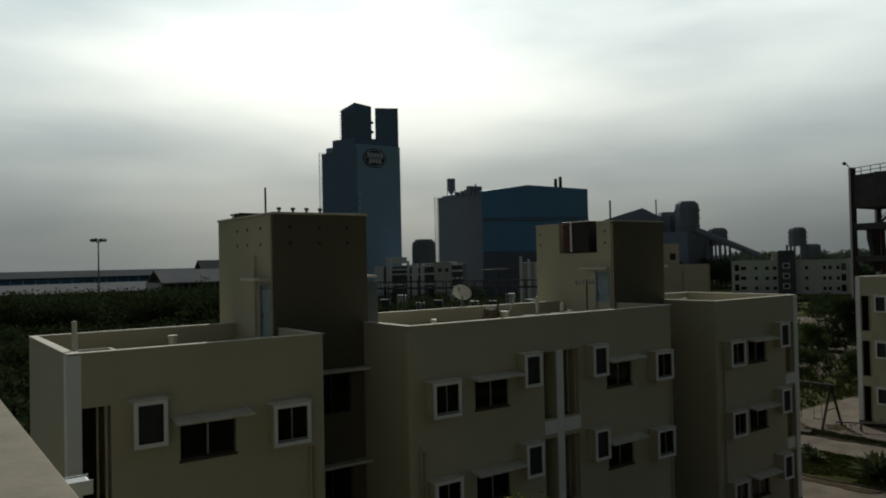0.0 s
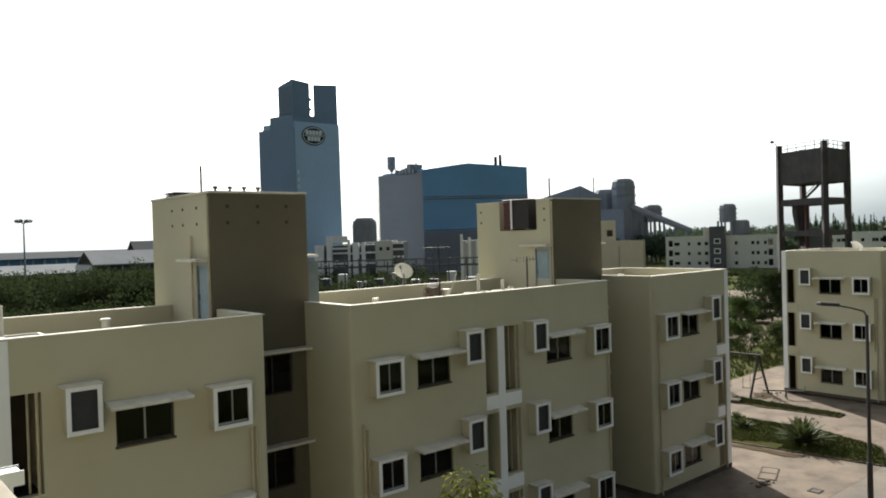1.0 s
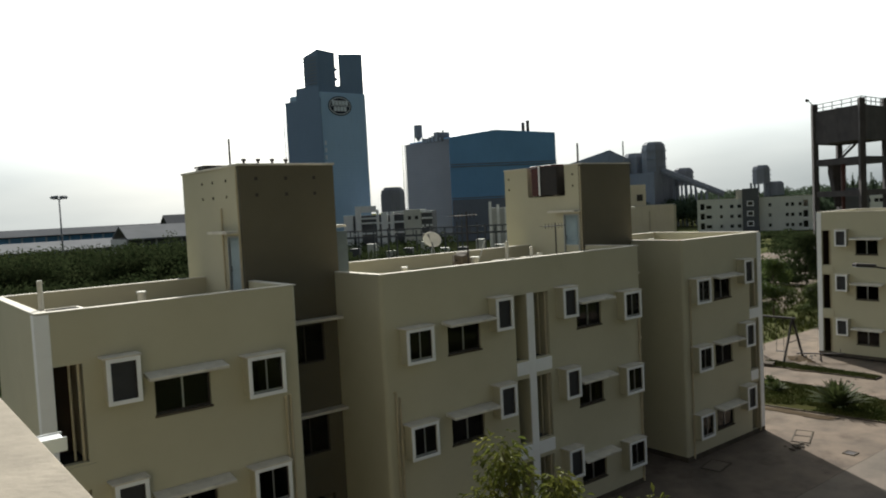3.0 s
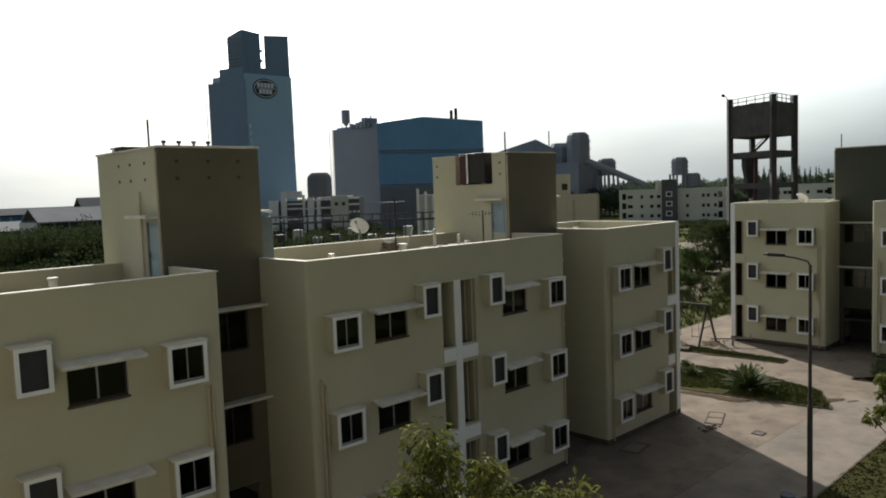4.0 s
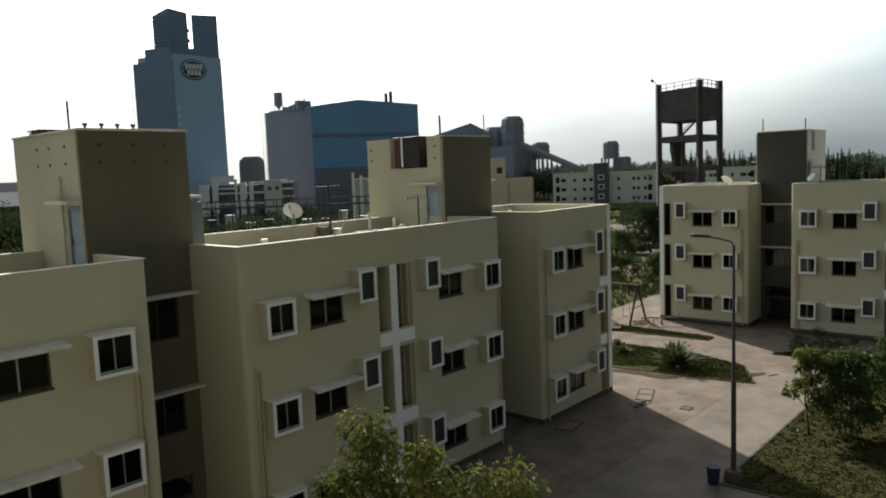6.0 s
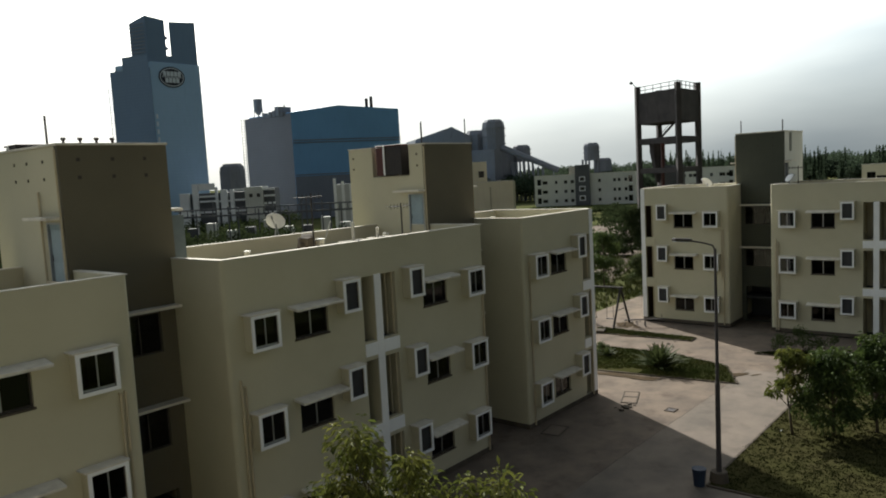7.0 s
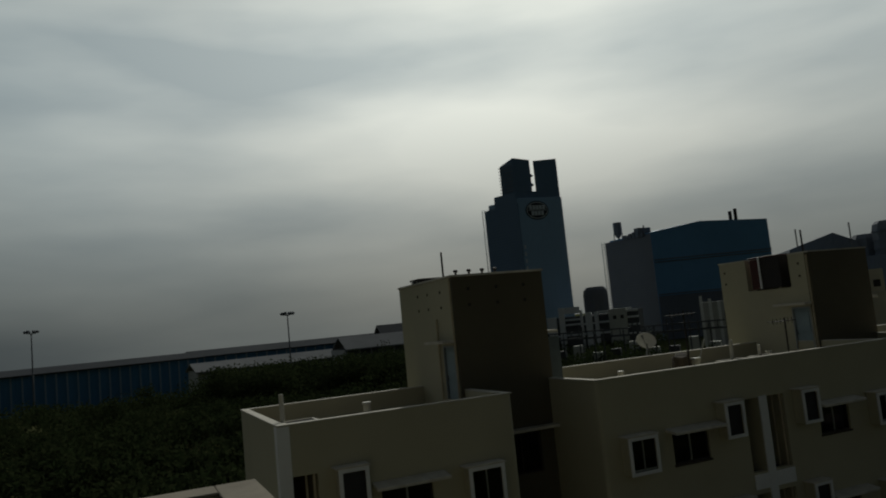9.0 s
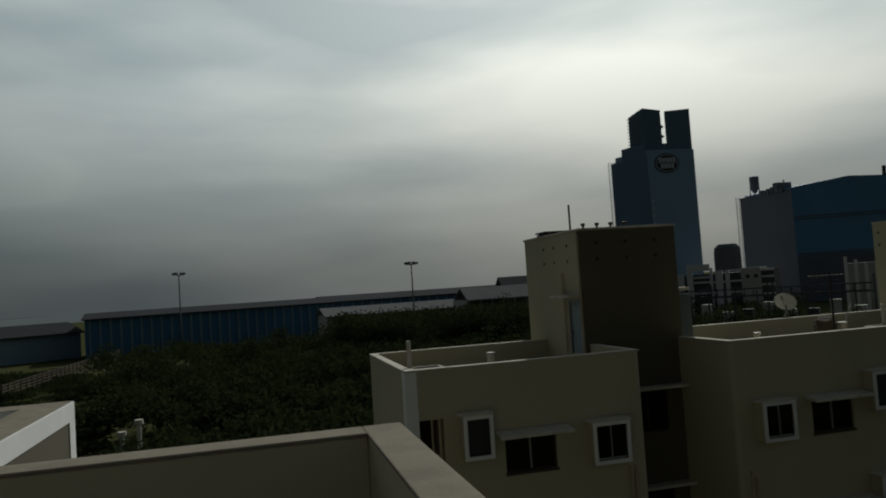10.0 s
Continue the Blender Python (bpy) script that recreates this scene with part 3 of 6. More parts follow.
def ring(x0, x1, y0, y1, w, z0, z1):
    """A closed rectangular rim of that width."""
    bm = bmesh.new()
    loops = [[bm.verts.new((x, y, z)) for x, y in ((x0 + o, y0 + o), (x1 - o, y0 + o), (x1 - o, y1 - o), (x0 + o, y1 - o))] for o, z in ((0, z0), (0, z1), (w, z1), (w, z0))]
    for k in range(4):
        a, b = loops[k], loops[(k + 1) % 4]
        for i in range(4):
            bm.faces.new((a[i], a[(i + 1) % 4], b[(i + 1) % 4], b[i]))
    return bm


def instance(ob, m):
    """A copy of a part under the same parent, at m."""
    return copy_thing(ob, m)


def round_corners(ob, xs, width=0.13):
    """Rounds the upright outer edges at the given x of a front wall."""
    me = ob.data
    at = me.attributes.new("bevel_weight_edge", "FLOAT", "EDGE")
    for e in me.edges:
        a, b = (me.vertices[i].co for i in e.vertices)
        if abs(a.y) < 0.001 and abs(b.y) < 0.001 and abs(a.x - b.x) < 0.001 and any(abs(a.x - x) < 0.001 for x in xs):
            at.data[e.index].value = 1.0
    mod = ob.modifiers.new("edge", "BEVEL")
    mod.width, mod.segments, mod.limit_method, mod.use_clamp_overlap = width, 4, "WEIGHT", False


def apartment_building(label, wall="cream", tower_wall="brown", notch=(False, True), tower_side=None, slot=False):
    B = thing("apartment_building", pose(0, 0, 0), label, "building", "apartment blocks of the estate")
    sq = wd = na = None
    for bi, (x0, x1) in enumerate(BLOCKS):
        holes = []
        for fl in range(3):
            z = FLOOR * fl
            for x in SQUARE:
                if x0 < x < x1:
                    holes.append((x + 0.07, x + SQ[0] - 0.07, z + 1.04, z + 1.98))
                    win = boxed_window(B, *SQ, M[wall]) if sq is None else instance(sq, pose(0, 0, 0))
                    sq = sq or win
                    win.matrix_basis = pose(x, 0, z + 0.97)
            for a, b in WIDE:
                if x0 < a < x1:
                    holes.append((a, b, z + 0.95, z + 1.93))
                    win = wide_window(B, 1.42, 0.98) if wd is None else instance(wd, pose(0, 0, 0))
                    wd = wd or win
                    win.matrix_basis = pose((a + b) / 2 - 0.71, 0, z + 0.95)
                    holes[-1] = ((a + b) / 2 - 0.71, (a + b) / 2 + 0.71, z + 0.95, z + 1.93)
            for x in NARROW:
                if x0 < x < x1:
                    holes.append((x + 0.07, x + NA[0] - 0.07, z + 1.56, z + 2.52))
                    win = boxed_window(B, *NA, M[wall], True) if na is None else instance(na, pose(0, 0, 0))
                    na = na or win
                    win.matrix_basis = pose(x, 0, z + 1.49)
            for a, b in BALCONY:
                if x0 < a < x1:
                    holes.append((a, b, z + 0.2, z + 2.53))
        front = part("wall", pierced(x0, x1, 0, TOP, 0, 0.2, holes), M[wall], B)
        round_corners(front, ([x0] if bi else []) + ([x1] if bi < 2 else []))
        part("wall", boxes((x0, x0 + 0.2, 0.2, DEPTH, 0, TOP)), M[wall], B, bevel=0.02)
        part("wall", boxes((x1 - 0.2, x1, 0.2, DEPTH, 0, TOP)), M[wall], B, bevel=0.02)
        part("wall", boxes((x0 + 0.2, x1 - 0.2, DEPTH - 0.2, DEPTH, 0, TOP)), M[wall], B)
        part("roof_deck", boxes((x0 + 0.2, x1 - 0.2, 0.2, DEPTH - 0.2, DECK - 0.25, DECK)), M["roofdeck"], B, "grey screed roof deck with stains")
        # floors and partition in the near-black that stands for unlit rooms
        for fl in range(3):
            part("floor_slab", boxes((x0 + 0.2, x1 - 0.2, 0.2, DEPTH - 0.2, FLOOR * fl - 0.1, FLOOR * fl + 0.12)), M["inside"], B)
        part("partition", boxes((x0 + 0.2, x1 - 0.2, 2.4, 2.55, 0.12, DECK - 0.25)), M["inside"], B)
        # coping of the parapet
        c = 0.015
        part("coping", ring(x0 - c, x1 + c, -c, DEPTH + c, 0.2 + 2 * c, TOP, TOP + 0.03), M["coping"], B, "whitewashed parapet coping", bevel=0.008)
        part("plinth", boxes((x0 - 0.03, x1 + 0.03, -0.03, 0.0, 0, 0.22), (x0 - 0.03, x0, 0, DEPTH, 0, 0.22), (x1, x1 + 0.03, 0, DEPTH, 0, 0.22)), M["plinth"], B, "damp dark plinth")
    # balcony linings, posts and beams
    for a, b in BALCONY:
        for fl in range(3):
            z = FLOOR * fl
            for xa, xb, ya in ((a - 0.1, a - 0.02, 0.21), (b + 0.02, b + 0.1, 0.21), (a - 0.02, b + 0.02, 1.42)):
                part("balcony_wall", boxes((xa, xb, ya, 1.5, z + 0.13, z + 2.74)), M["brown_door"] if a < 1 and xa < b else M[wall], B)
            if a > 15.5 or a < 1:
                part("pipe", tubes(((b - 0.08, 0.12, z + 0.2), (b - 0.08, 0.12, z + 2.53), 0.04), ((b - 0.24, 0.3, z + 0.2), (b - 0.24, 0.3, z + 2.53), 0.03)), M["pipe"], B)
    part("post", boxes((15.45, 15.78, -0.05, 0.0, 0, 8.56)), M["white"], B, "white painted post between the balconies", bevel=0.01)
    for z in (2.68, 5.68):
        for a, b in ((14.85, 15.449), (15.781, 16.6)):
            part("beam", boxes((a, b, -0.05, 0.0, z, z + 0.46)), M["white"], B, "white painted balcony beam", bevel=0.01)
    part("corner_strip", boxes((-0.03, 0.29, -0.03, 0.0, 0.22, TOP - 0.02), (-0.03, 0.0, 0.0, 0.3, 0.22, TOP - 0.02)), M["white"], B, "white painted corner strip", bevel=0.01)
    part("corner_strip", boxes((31.14, 31.48, -0.03, 0.0, 0.22, TOP - 0.02), (31.45, 31.48, 0.0, 0.3, 0.22, TOP - 0.02)), M["white"], B, "white painted corner strip", bevel=0.01)
    for z in (2.68, 5.68):
        part("beam", boxes((30.3, 31.139, -0.045, 0.0, z, z + 0.46)), M["white"], B, "white painted balcony beam")
        part("beam", boxes((0.291, 1.06, -0.045, 0.0, z, z + 0.46)), M[wall], B)
    # rain pipes down the facades
    for x, z0, z1 in ((6.0, 3.3, 6.7), (6.13, 0.1, 6.72), (9.66, 0.1, 6.1), (9.80, 0.1, 5.9), (21.75, 0.1, 7.2), (25.4, 0.1, 7.7), (31.0, 0.1, 5.6)):
        part("rain_pipe", tubes(((x, -0.06, z0), (x, -0.06, z1), 0.04), ((x, -0.06, z1), (x, 0.1, z1 + 0.06), 0.04)), M["pipe"], B, "painted rain pipe")
    # stair towers in the recesses
    for ti, (x0, x1) in enumerate(((6.2, 9.48), (21.74, 25.05))):
        y0, y1 = RECESS, TBACK
        holes = [(x0 + 0.55, x0 + 2.6, z - 1.35, z - 0.08) for z in (8.28, 5.28)] + [(x0 + 0.6, x1 - 0.6, 0.05, 2.5)]
        tw = part("stair_tower", pierced(x0, x1, 0, TOWER, y0, y0 + 0.2, holes), M[tower_wall], B, "stair tower with brown painted front")
        nt = notch[ti]
        ny0, ny1, nz = y0 + 1.0, y0 + 3.3, TOWER - 1.32
        dy0, dy1 = y0 + 0.25, y0 + 1.15
        side = [(y0 + 0.2, y1, 0, TOWER)]
        h = [(dy0, dy1, DECK + 0.05, DECK + 2.12)] + ([(ny0, ny1, nz, TOWER + 1)] if nt else [])
        for xa, xb in ((x0, x0 + 0.2), (x1 - 0.2, x1)):
            cut = [(a, b, c, min(d, TOWER)) for a, b, c, d in h]
            if slot and xa > x0:
                cut.append((y0 + 1.35, y0 + 1.95, TOWER - 1.35, TOWER - 0.06))
            bm = pierced(y0 + 0.2, y1, 0, TOWER, xa, xb, cut)
            for v in bm.verts:
                v.co = (v.co.y, v.co.x, v.co.z)
            part("tower_wall", bm, M[tower_side or wall], tw, "painted side of the tower")
        part("tower_wall", boxes((x0 + 0.2, x1 - 0.2, y1 - 0.2, y1, 0, TOWER)), M[wall], tw, "cream painted back of the tower")
        if nt:
            for a, b, z in ((y0 + 0.2, ny0, TOWER), (ny1, y1 - 0.2, TOWER), (ny0, ny1, nz + 0.01)):
                part("tower_roof", boxes((x0 + 0.2, x1 - 0.2, a, b, z - 0.15, z - 0.02)), M["roofdeck"], tw)
            for a in (ny0 - 0.2, ny1):
                part("tower_wall", boxes((x0 + 0.2, x1 - 0.2, a, a + 0.2, nz, TOWER - 0.15)), M["cream_light"], tw)
            e = 0.03
            for a, b in ((y0 - e, ny0), (ny1, y1 + e)):
                part("coping", boxes((x0 - e, x1 + e, a, b, TOWER, TOWER + 0.05)), M["coping"], tw, "whitewashed coping")
        else:
            e = 0.04
            part("tower_roof", boxes((x0 - e, x1 + e, y0 - e, y1 + e, TOWER, TOWER + 0.07)), M["coping"], tw, "whitewashed flat roof edge", bevel=0.01)
        # partition and landings share the painted room shade
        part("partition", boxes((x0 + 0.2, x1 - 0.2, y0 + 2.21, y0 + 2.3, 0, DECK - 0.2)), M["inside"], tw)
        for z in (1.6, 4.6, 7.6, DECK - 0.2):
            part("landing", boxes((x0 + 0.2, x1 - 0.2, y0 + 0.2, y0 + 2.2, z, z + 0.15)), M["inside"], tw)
        for z in (8.28, 5.28):
            part("sunshade", boxes((x0 + 0.12, x1 - 0.08, y0 - 0.42, y0, z, z + 0.09)), M["coping"], tw, "white edged landing sunshade", bevel=0.01)
            wf = part("window", rim(x0 + 0.55, x0 + 2.6, z - 1.35, z - 0.08, 0.05, y0 + 0.08, y0 + 0.13), M["dark_frame"], tw)
            for k in (1, 2):
                part("mullion", boxes((x0 + 0.55 + 2.05 * k / 3 - 0.02, x0 + 0.55 + 2.05 * k / 3 + 0.02, y0 + 0.075, y0 + 0.13, z - 1.3, z - 0.13)), M["dark_frame"], wf)
            p = part("pane", boxes((x0 + 0.57, x0 + 2.58, y0 + 0.1, y0 + 0.106, z - 1.33, z - 0.1)), M["glass"], wf)
            p.visible_shadow = False
        # the doors to the roofs and their hoods
        dr = part("door", boxes((x0 + 0.06, x0 + 0.11, dy0 - 0.01, dy1 + 0.01, DECK + 0.03, DECK + 2.14)), M["door"], tw, "pale blue steel door", bevel=0.006)
        part("door_panel", boxes((x0 + 0.035, x0 + 0.06, dy0 + 0.15, dy1 - 0.15, DECK + 0.2, DECK + 0.95), (x0 + 0.035, x0 + 0.06, dy0 + 0.15, dy1 - 0.15, DECK + 1.1, DECK + 1.95)), M["door"], dr, bevel=0.006)
        part("door_handle", tubes(((x0 + 0.03, dy1 - 0.12, DECK + 1.0), (x0 + 0.03, dy1 - 0.12, DECK + 1.18), 0.012)), M["iron"], dr)
        part("door_frame", boxes((x0 - 0.02, x0 + 0.12, dy0, dy0 + 0.05, DECK, DECK + 2.12), (x0 - 0.02, x0 + 0.12, dy1 - 0.05, dy1, DECK, DECK + 2.12), (x0 - 0.02, x0 + 0.12, dy0 + 0.05, dy1 - 0.05, DECK + 2.07, DECK + 2.12)), M["alu"], tw)
        part("door_hood", boxes((x0 - 0.45, x0, dy0 - 0.15, dy1 + 0.55, DECK + 2.2, DECK + 2.29)), M["coping"], tw, "concrete door hood", bevel=0.01)
        part("door_hood", boxes((x1 + 0.001, x1 + 0.45, dy0 - 0.15, dy1 + 0.3, DECK + 2.2, DECK + 2.29)), M["coping"], tw, "concrete door hood", bevel=0.01)
        part("door", boxes((x1 - 0.11, x1 - 0.06, dy0 - 0.01, dy1 + 0.01, DECK + 0.03, DECK + 2.14)) if nt or slot else boxes((x1 + 0.02, x1 + 0.5, dy0 - 0.08, dy0 - 0.03, DECK + 0.06, DECK + 2.07)), M["slate"] if slot else M["door"] if nt else M["old_door"], tw, "dark steel door" if slot else "pale blue steel door" if nt else "weathered blue door standing open", bevel=0.006)
        # rows of scaffold holes, left unplugged
        for z in (TOWER - 0.45, TOWER - 0.95):
            for k in (0.35, 1.45, 2.35) if not nt else (-0.12, 3.9):
                part("putlog_hole", boxes((x0 - 0.012, x0 + 0.002, y0 + 0.6 + k, y0 + 0.7 + k, z, z + 0.09)), M["plinth"], tw)
            for k in (0.5, 1.5, 2.5) if not nt else ():
                part("putlog_hole", boxes((x0 + k, x0 + k + 0.1, y0 - 0.012, y0 + 0.002, z, z + 0.1)), M["dark_frame"], tw)
        part("pipe", tubes(((x0 - 0.06, y0 + 0.06, DECK + 0.4), (x0 - 0.06, y0 + 0.06, TOWER - 0.1), 0.035), ((x0 - 0.06, y0 + 0.06, DECK + 0.4), (x0 - 0.06, y0 + 1.4, DECK + 0.4), 0.03), *([] if nt else [((x0 - 0.06, dy1 + 0.22, DECK + 0.1), (x0 - 0.06, dy1 + 0.22, DECK + 3.0), 0.035)])), M["pipe"], tw)
        # small water pipes and vents on the tower roof
        vy = y0 + (0.5 if nt else 0.12 if slot else 1.4)
        part("vent_pipe", tubes(((x0 + 0.35, vy, TOWER), (x0 + 0.35, vy, TOWER + 0.95), 0.035)), M["iron"], tw)
        if slot and not nt:
            part("vent_pipe", tubes(((x1 - 0.1, y0 + 0.1, TOWER), (x1 - 0.1, y0 + 0.1, TOWER + 0.8), 0.04)), M["iron"], tw)
        if not nt and not slot:
            for k in range(4):
                xx = x0 + 0.9 + 0.5 * k
                part("vent_pipe", tubes(((xx, y0 + 1.6, TOWER + 0.06), (xx, y0 + 1.6, TOWER + 0.3), 0.04), ((xx - 0.06, y0 + 1.6, TOWER + 0.3), (xx + 0.06, y0 + 1.6, TOWER + 0.3), 0.05)), M["iron"], tw)
    return B


MAIN = pose(3.13, 18.79, 0)
EAST = pose(53.0, 24.6, 0.1, 0, 0, -90)
block = apartment_building("three-storey cream apartment block with two stair towers")
block.matrix_basis = MAIN
east = apartment_building("three-storey cream apartment block with dark olive stair towers", "cream", "moss", (False, False), "grey_wall", True)
east.matrix_basis = EAST
east.scale = (1, 1, 1.02)


# ---- what stands on the roofs ----
def roof_tank(m, label, mat, w, d, h):
    t = thing("water_tank", m, label, "water tank", "roof water tanks")
    part("body", boxes((0, w, 0, d * 0.66, 0.06, h)), M["iron"], t, "black sheet body", bevel=0.03)
    part("end_bay", boxes((0.02, w - 0.02, d * 0.66 + 0.005, d, 0.06, h - 0.03)), mat, t, bevel=0.03)
    part("lid", boxes((-0.02, w + 0.02, -0.02, d + 0.02, h + 0.001, h + 0.06)), mat, t, bevel=0.02)
    part("edge", boxes((-0.04, -0.005, d * 0.66 - 0.04, d * 0.66 + 0.04, 0.06, h + 0.06)), M["white"], t, "pale upright edge trim")
    part("foot", boxes((0.05, w - 0.05, 0.1, 0.25, 0, 0.06), (0.05, w - 0.05, d - 0.25, d - 0.1, 0, 0.06)), M["kerb"], t)
    return t


roof_tank(MAIN @ pose(21.62, RECESS + 1.35, TOWER - 1.33), "dark red water tank in the tower notch", M["redtank"], 2.4, 1.6, 1.36)
roof_tank(MAIN @ pose(6.5, RECESS + 3.5, TOWER + 0.07), "low black water tank on the tower roof", M["iron"], 0.9, 0.9, 0.14)


def dish_antenna(m):
    t = thing("satellite_dish", m, "pale satellite dish on a tripod on the roof", "satellite dish", "satellite dishes")
    bm = bmesh.new()
    rings = []
    for k in range(6):
        r = 0.4 * k / 5
        rings.append([bm.verts.new((r * math.cos(a), 0.45 * r * r - 0.072, r * 1.06 * math.sin(a))) for a in (2 * math.pi * i / 24 for i in range(24))] if k else [bm.verts.new((0, -0.072, 0))])
    for i in range(24):
        bm.faces.new((rings[0][0], rings[1][i], rings[1][(i + 1) % 24]))
        for k in range(1, 5):
            bm.faces.new((rings[k][i], rings[k + 1][i], rings[k + 1][(i + 1) % 24], rings[k][(i + 1) % 24]))
    d = part("reflector", bm, M["dish"], t, smooth=True)
    md = d.modifiers.new("thick", "SOLIDIFY")
    md.thickness = 0.012
    d.matrix_basis = pose(0, 0, 0.62, -38, 0, 0)
    part("feed_arm", tubes(((0, 0.0, 0.28), (0, 0.5, 0.78), 0.014), ((0, 0.46, 0.74), (0, 0.56, 0.84), 0.04)), M["steel"], t)
    for a in (90, 210, 330):
        part("leg", tubes(((0, -0.05, 0.5), (0.09 * math.cos(radians(a)), 0.09 * math.sin(radians(a)), 0), 0.018)), M["steel"], t)
    return t


d1 = dish_antenna(MAIN @ pose(16.0, DEPTH - 0.1, TOP + 0.03, 0, 0, 128))
copy_thing(d1, EAST @ pose(4.6, 1.2, TOP - 0.1, 0, 0, 160))
copy_thing(d1, EAST @ pose(10.1, 1.6, TOP + 0.1, 0, 0, -35) @ Matrix.Scale(0.8, 4))


def aerial(m, h, label):
    t = thing("tv_aerial", m, label, "aerial", "television aerials")
    part("mast", tubes(((0, 0, 0), (0, 0, h), 0.03)), M["iron"], t)
    part("boom", tubes(((-0.6, 0, h - 0.12), (0.45, 0, h - 0.12), 0.018)), M["iron"], t)
    for k in range(6):
        x = -0.55 + 0.18 * k
        part("element", tubes(((x, -0.28 + 0.02 * k, h - 0.12), (x, 0.28 - 0.02 * k, h - 0.12), 0.01), ((x, 0, h - 0.22), (x, 0, h - 0.02), 0.012)), M["iron"], t)
    return t


aerial(MAIN @ pose(17.97, 0.8, DECK), 1.9, "dark television aerial on a short mast")
aerial(MAIN @ pose(13.55, 0.8, DECK), 2.5, "dark television aerial on a short mast")


aerial(EAST @ pose(10.75, 1.3, DECK), 2.1, "dark television aerial on a short mast")


def pipe_stub(x, y, h, r=0.06, label="cream vent pipe with a cap on the roof"):
    t = thing("vent_pipe", MAIN @ pose(x, y, DECK), label, "vent pipe", "vent pipes on the roofs")
    part("pipe", tubes(((0, 0, 0), (0, 0, h), r, r, 12)), M["pvc"], t)
    if r > 0.06:
        part("cap", tubes(((0, 0, h - 0.02), (0, 0, h + 0.04), r * 1.35, r * 1.2, 12)), M["pvc"], t)
    return t


pipe_stub(0.3, 0.81, 1.45)
pipe_stub(3.58, 4.2, 0.6, 0.12, "short stout vent pipe on the roof")
pipe_stub(15.4, 0.81, 1.36)
pipe_stub(16.63, 0.81, 1.08)
pipe_stub(11.4, 1.6, 0.72, 0.09, "short stout vent pipe on the roof")
pipe_stub(14.1, 1.1, 0.86, 0.13, "short stout vent pipe on the roof")
pipe_stub(18.9, 2.6, 0.6, 0.1, "short stout vent pipe on the roof")
pipe_stub(27.5, 3.4, 0.62, 0.1, "short stout vent pipe on the roof")


def hatch(x, y, w, d, z=DECK + 0.55):
    t = thing("roof_chamber", MAIN @ pose(x, y, 0), "open masonry chamber with a dark mouth on the roof", "chamber", "roof chambers")
    part("wall", boxes((0, w, 0, 0.08, DECK, z), (0, w, d - 0.08, d, DECK, z), (0, 0.08, 0.08, d - 0.08, DECK, z), (w - 0.08, w, 0.08, d - 0.08, DECK, z)), M["coping"], t, bevel=0.01)
    # dark sheet just under the rim, put there as the shade of the opening
    part("cover", boxes((0.08, w - 0.08, 0.08, d - 0.08, z - 0.07, z - 0.04)), M["iron"], t, "dark sheet for the shade in the mouth")


hatch(0.25, 0.25, 0.9, 0.75, TOP + 0.01)
hatch(14.9, 0.3, 1.0, 0.8, TOP - 0.02)
hatch(16.3, 0.3, 0.9, 0.8, TOP - 0.02)

bm = bmesh.new()
for i in range(9):
    a = i * 2.4
    box(bm, -0.2, 0.2, -0.16, 0.16, 0, 0.3, pose(0.12 * math.cos(a) * (i > 0), 0.12 * math.sin(a) * (i > 0), 0.06 * i, 12 * math.sin(i), 9 * math.cos(i), 40 * i))
solid("rubble_pile", bm, M["plinth"], "dark heap of leftover rubble on the roof", "rubble", m=MAIN @ pose(13.6, 1.3, DECK + 0.3), bevel=0.03)
bm = tubes(((0, 0, 0), (0.75, 0.2, 1.15), 0.03))
solid("pole", bm, M["pvc"], "pale pole leaning against the back parapet", "pole", m=MAIN @ pose(18.0, 5.55, DECK))


# ---- the roof from which one looks, and the block beside it ----
def own_roof():
    t = thing("viewing_roof", pose(0, 0, 0), "flat roof with a low cream parapet", "roof", kind="structure")
    part("deck", boxes((-14, 0.22, -9, 4.2, 9.7, 10.1)), M["roofdeck"], t)
    part("parapet", boxes((0.22, 0.43, -9, 4.42, 0, 11.1), (-14, 0.22, 4.21, 4.42, 0, 11.1)), M["cream"], t, "cream painted parapet", bevel=0.012)
    part("parapet_coping", boxes((0.215, 0.435, -9, 4.425, 11.101, 11.12), (-14, 0.214, 4.205, 4.425, 11.101, 11.12)), M["worn_top"], t, "worn cement parapet top", bevel=0.006)
    part("wall", boxes((-14.2, -14, -9, 4.42, 0, 11.1), (-14, 0.22, -9.2, -9, 0, 11.1)), M["cream"], t)
    return t


own_roof()
# a shallow cement channel where the parapets meet
bm = boxes((-0.75, 0.21, 3.7, 3.78, 10.1, 10.22), (-0.83, -0.75, 3.7, 4.2, 10.1, 10.22))
solid("drain_channel", bm, M["kerb"], "raised cement edge of the roof drain", "drain", bevel=0.02)
t = thing("wall_lamp", pose(0.53, 2.95, 10.865) @ Matrix.Scale(0.6, 4), "small chrome floodlight bracketed outside the parapet", "lamp")
part("head", boxes((-0.05, 0.11, -0.07, 0.07, 0.12, 0.19)), M["steel"], t, bevel=0.015)
part("rim", boxes((-0.06, 0.12, -0.08, -0.071, 0.11, 0.195), (-0.06, 0.12, 0.071, 0.08, 0.11, 0.195)), M["dish"], t, "pale rim")
part("glass", boxes((-0.035, 0.095, -0.055, 0.055, 0.112, 0.119)), M["alu"], t)
part("arm", tubes(((-0.22, 0, -0.1), (0.03, 0, -0.06), 0.014), ((0.03, 0, -0.06), (0.03, 0, 0.13), 0.014)), M["steel"], t)

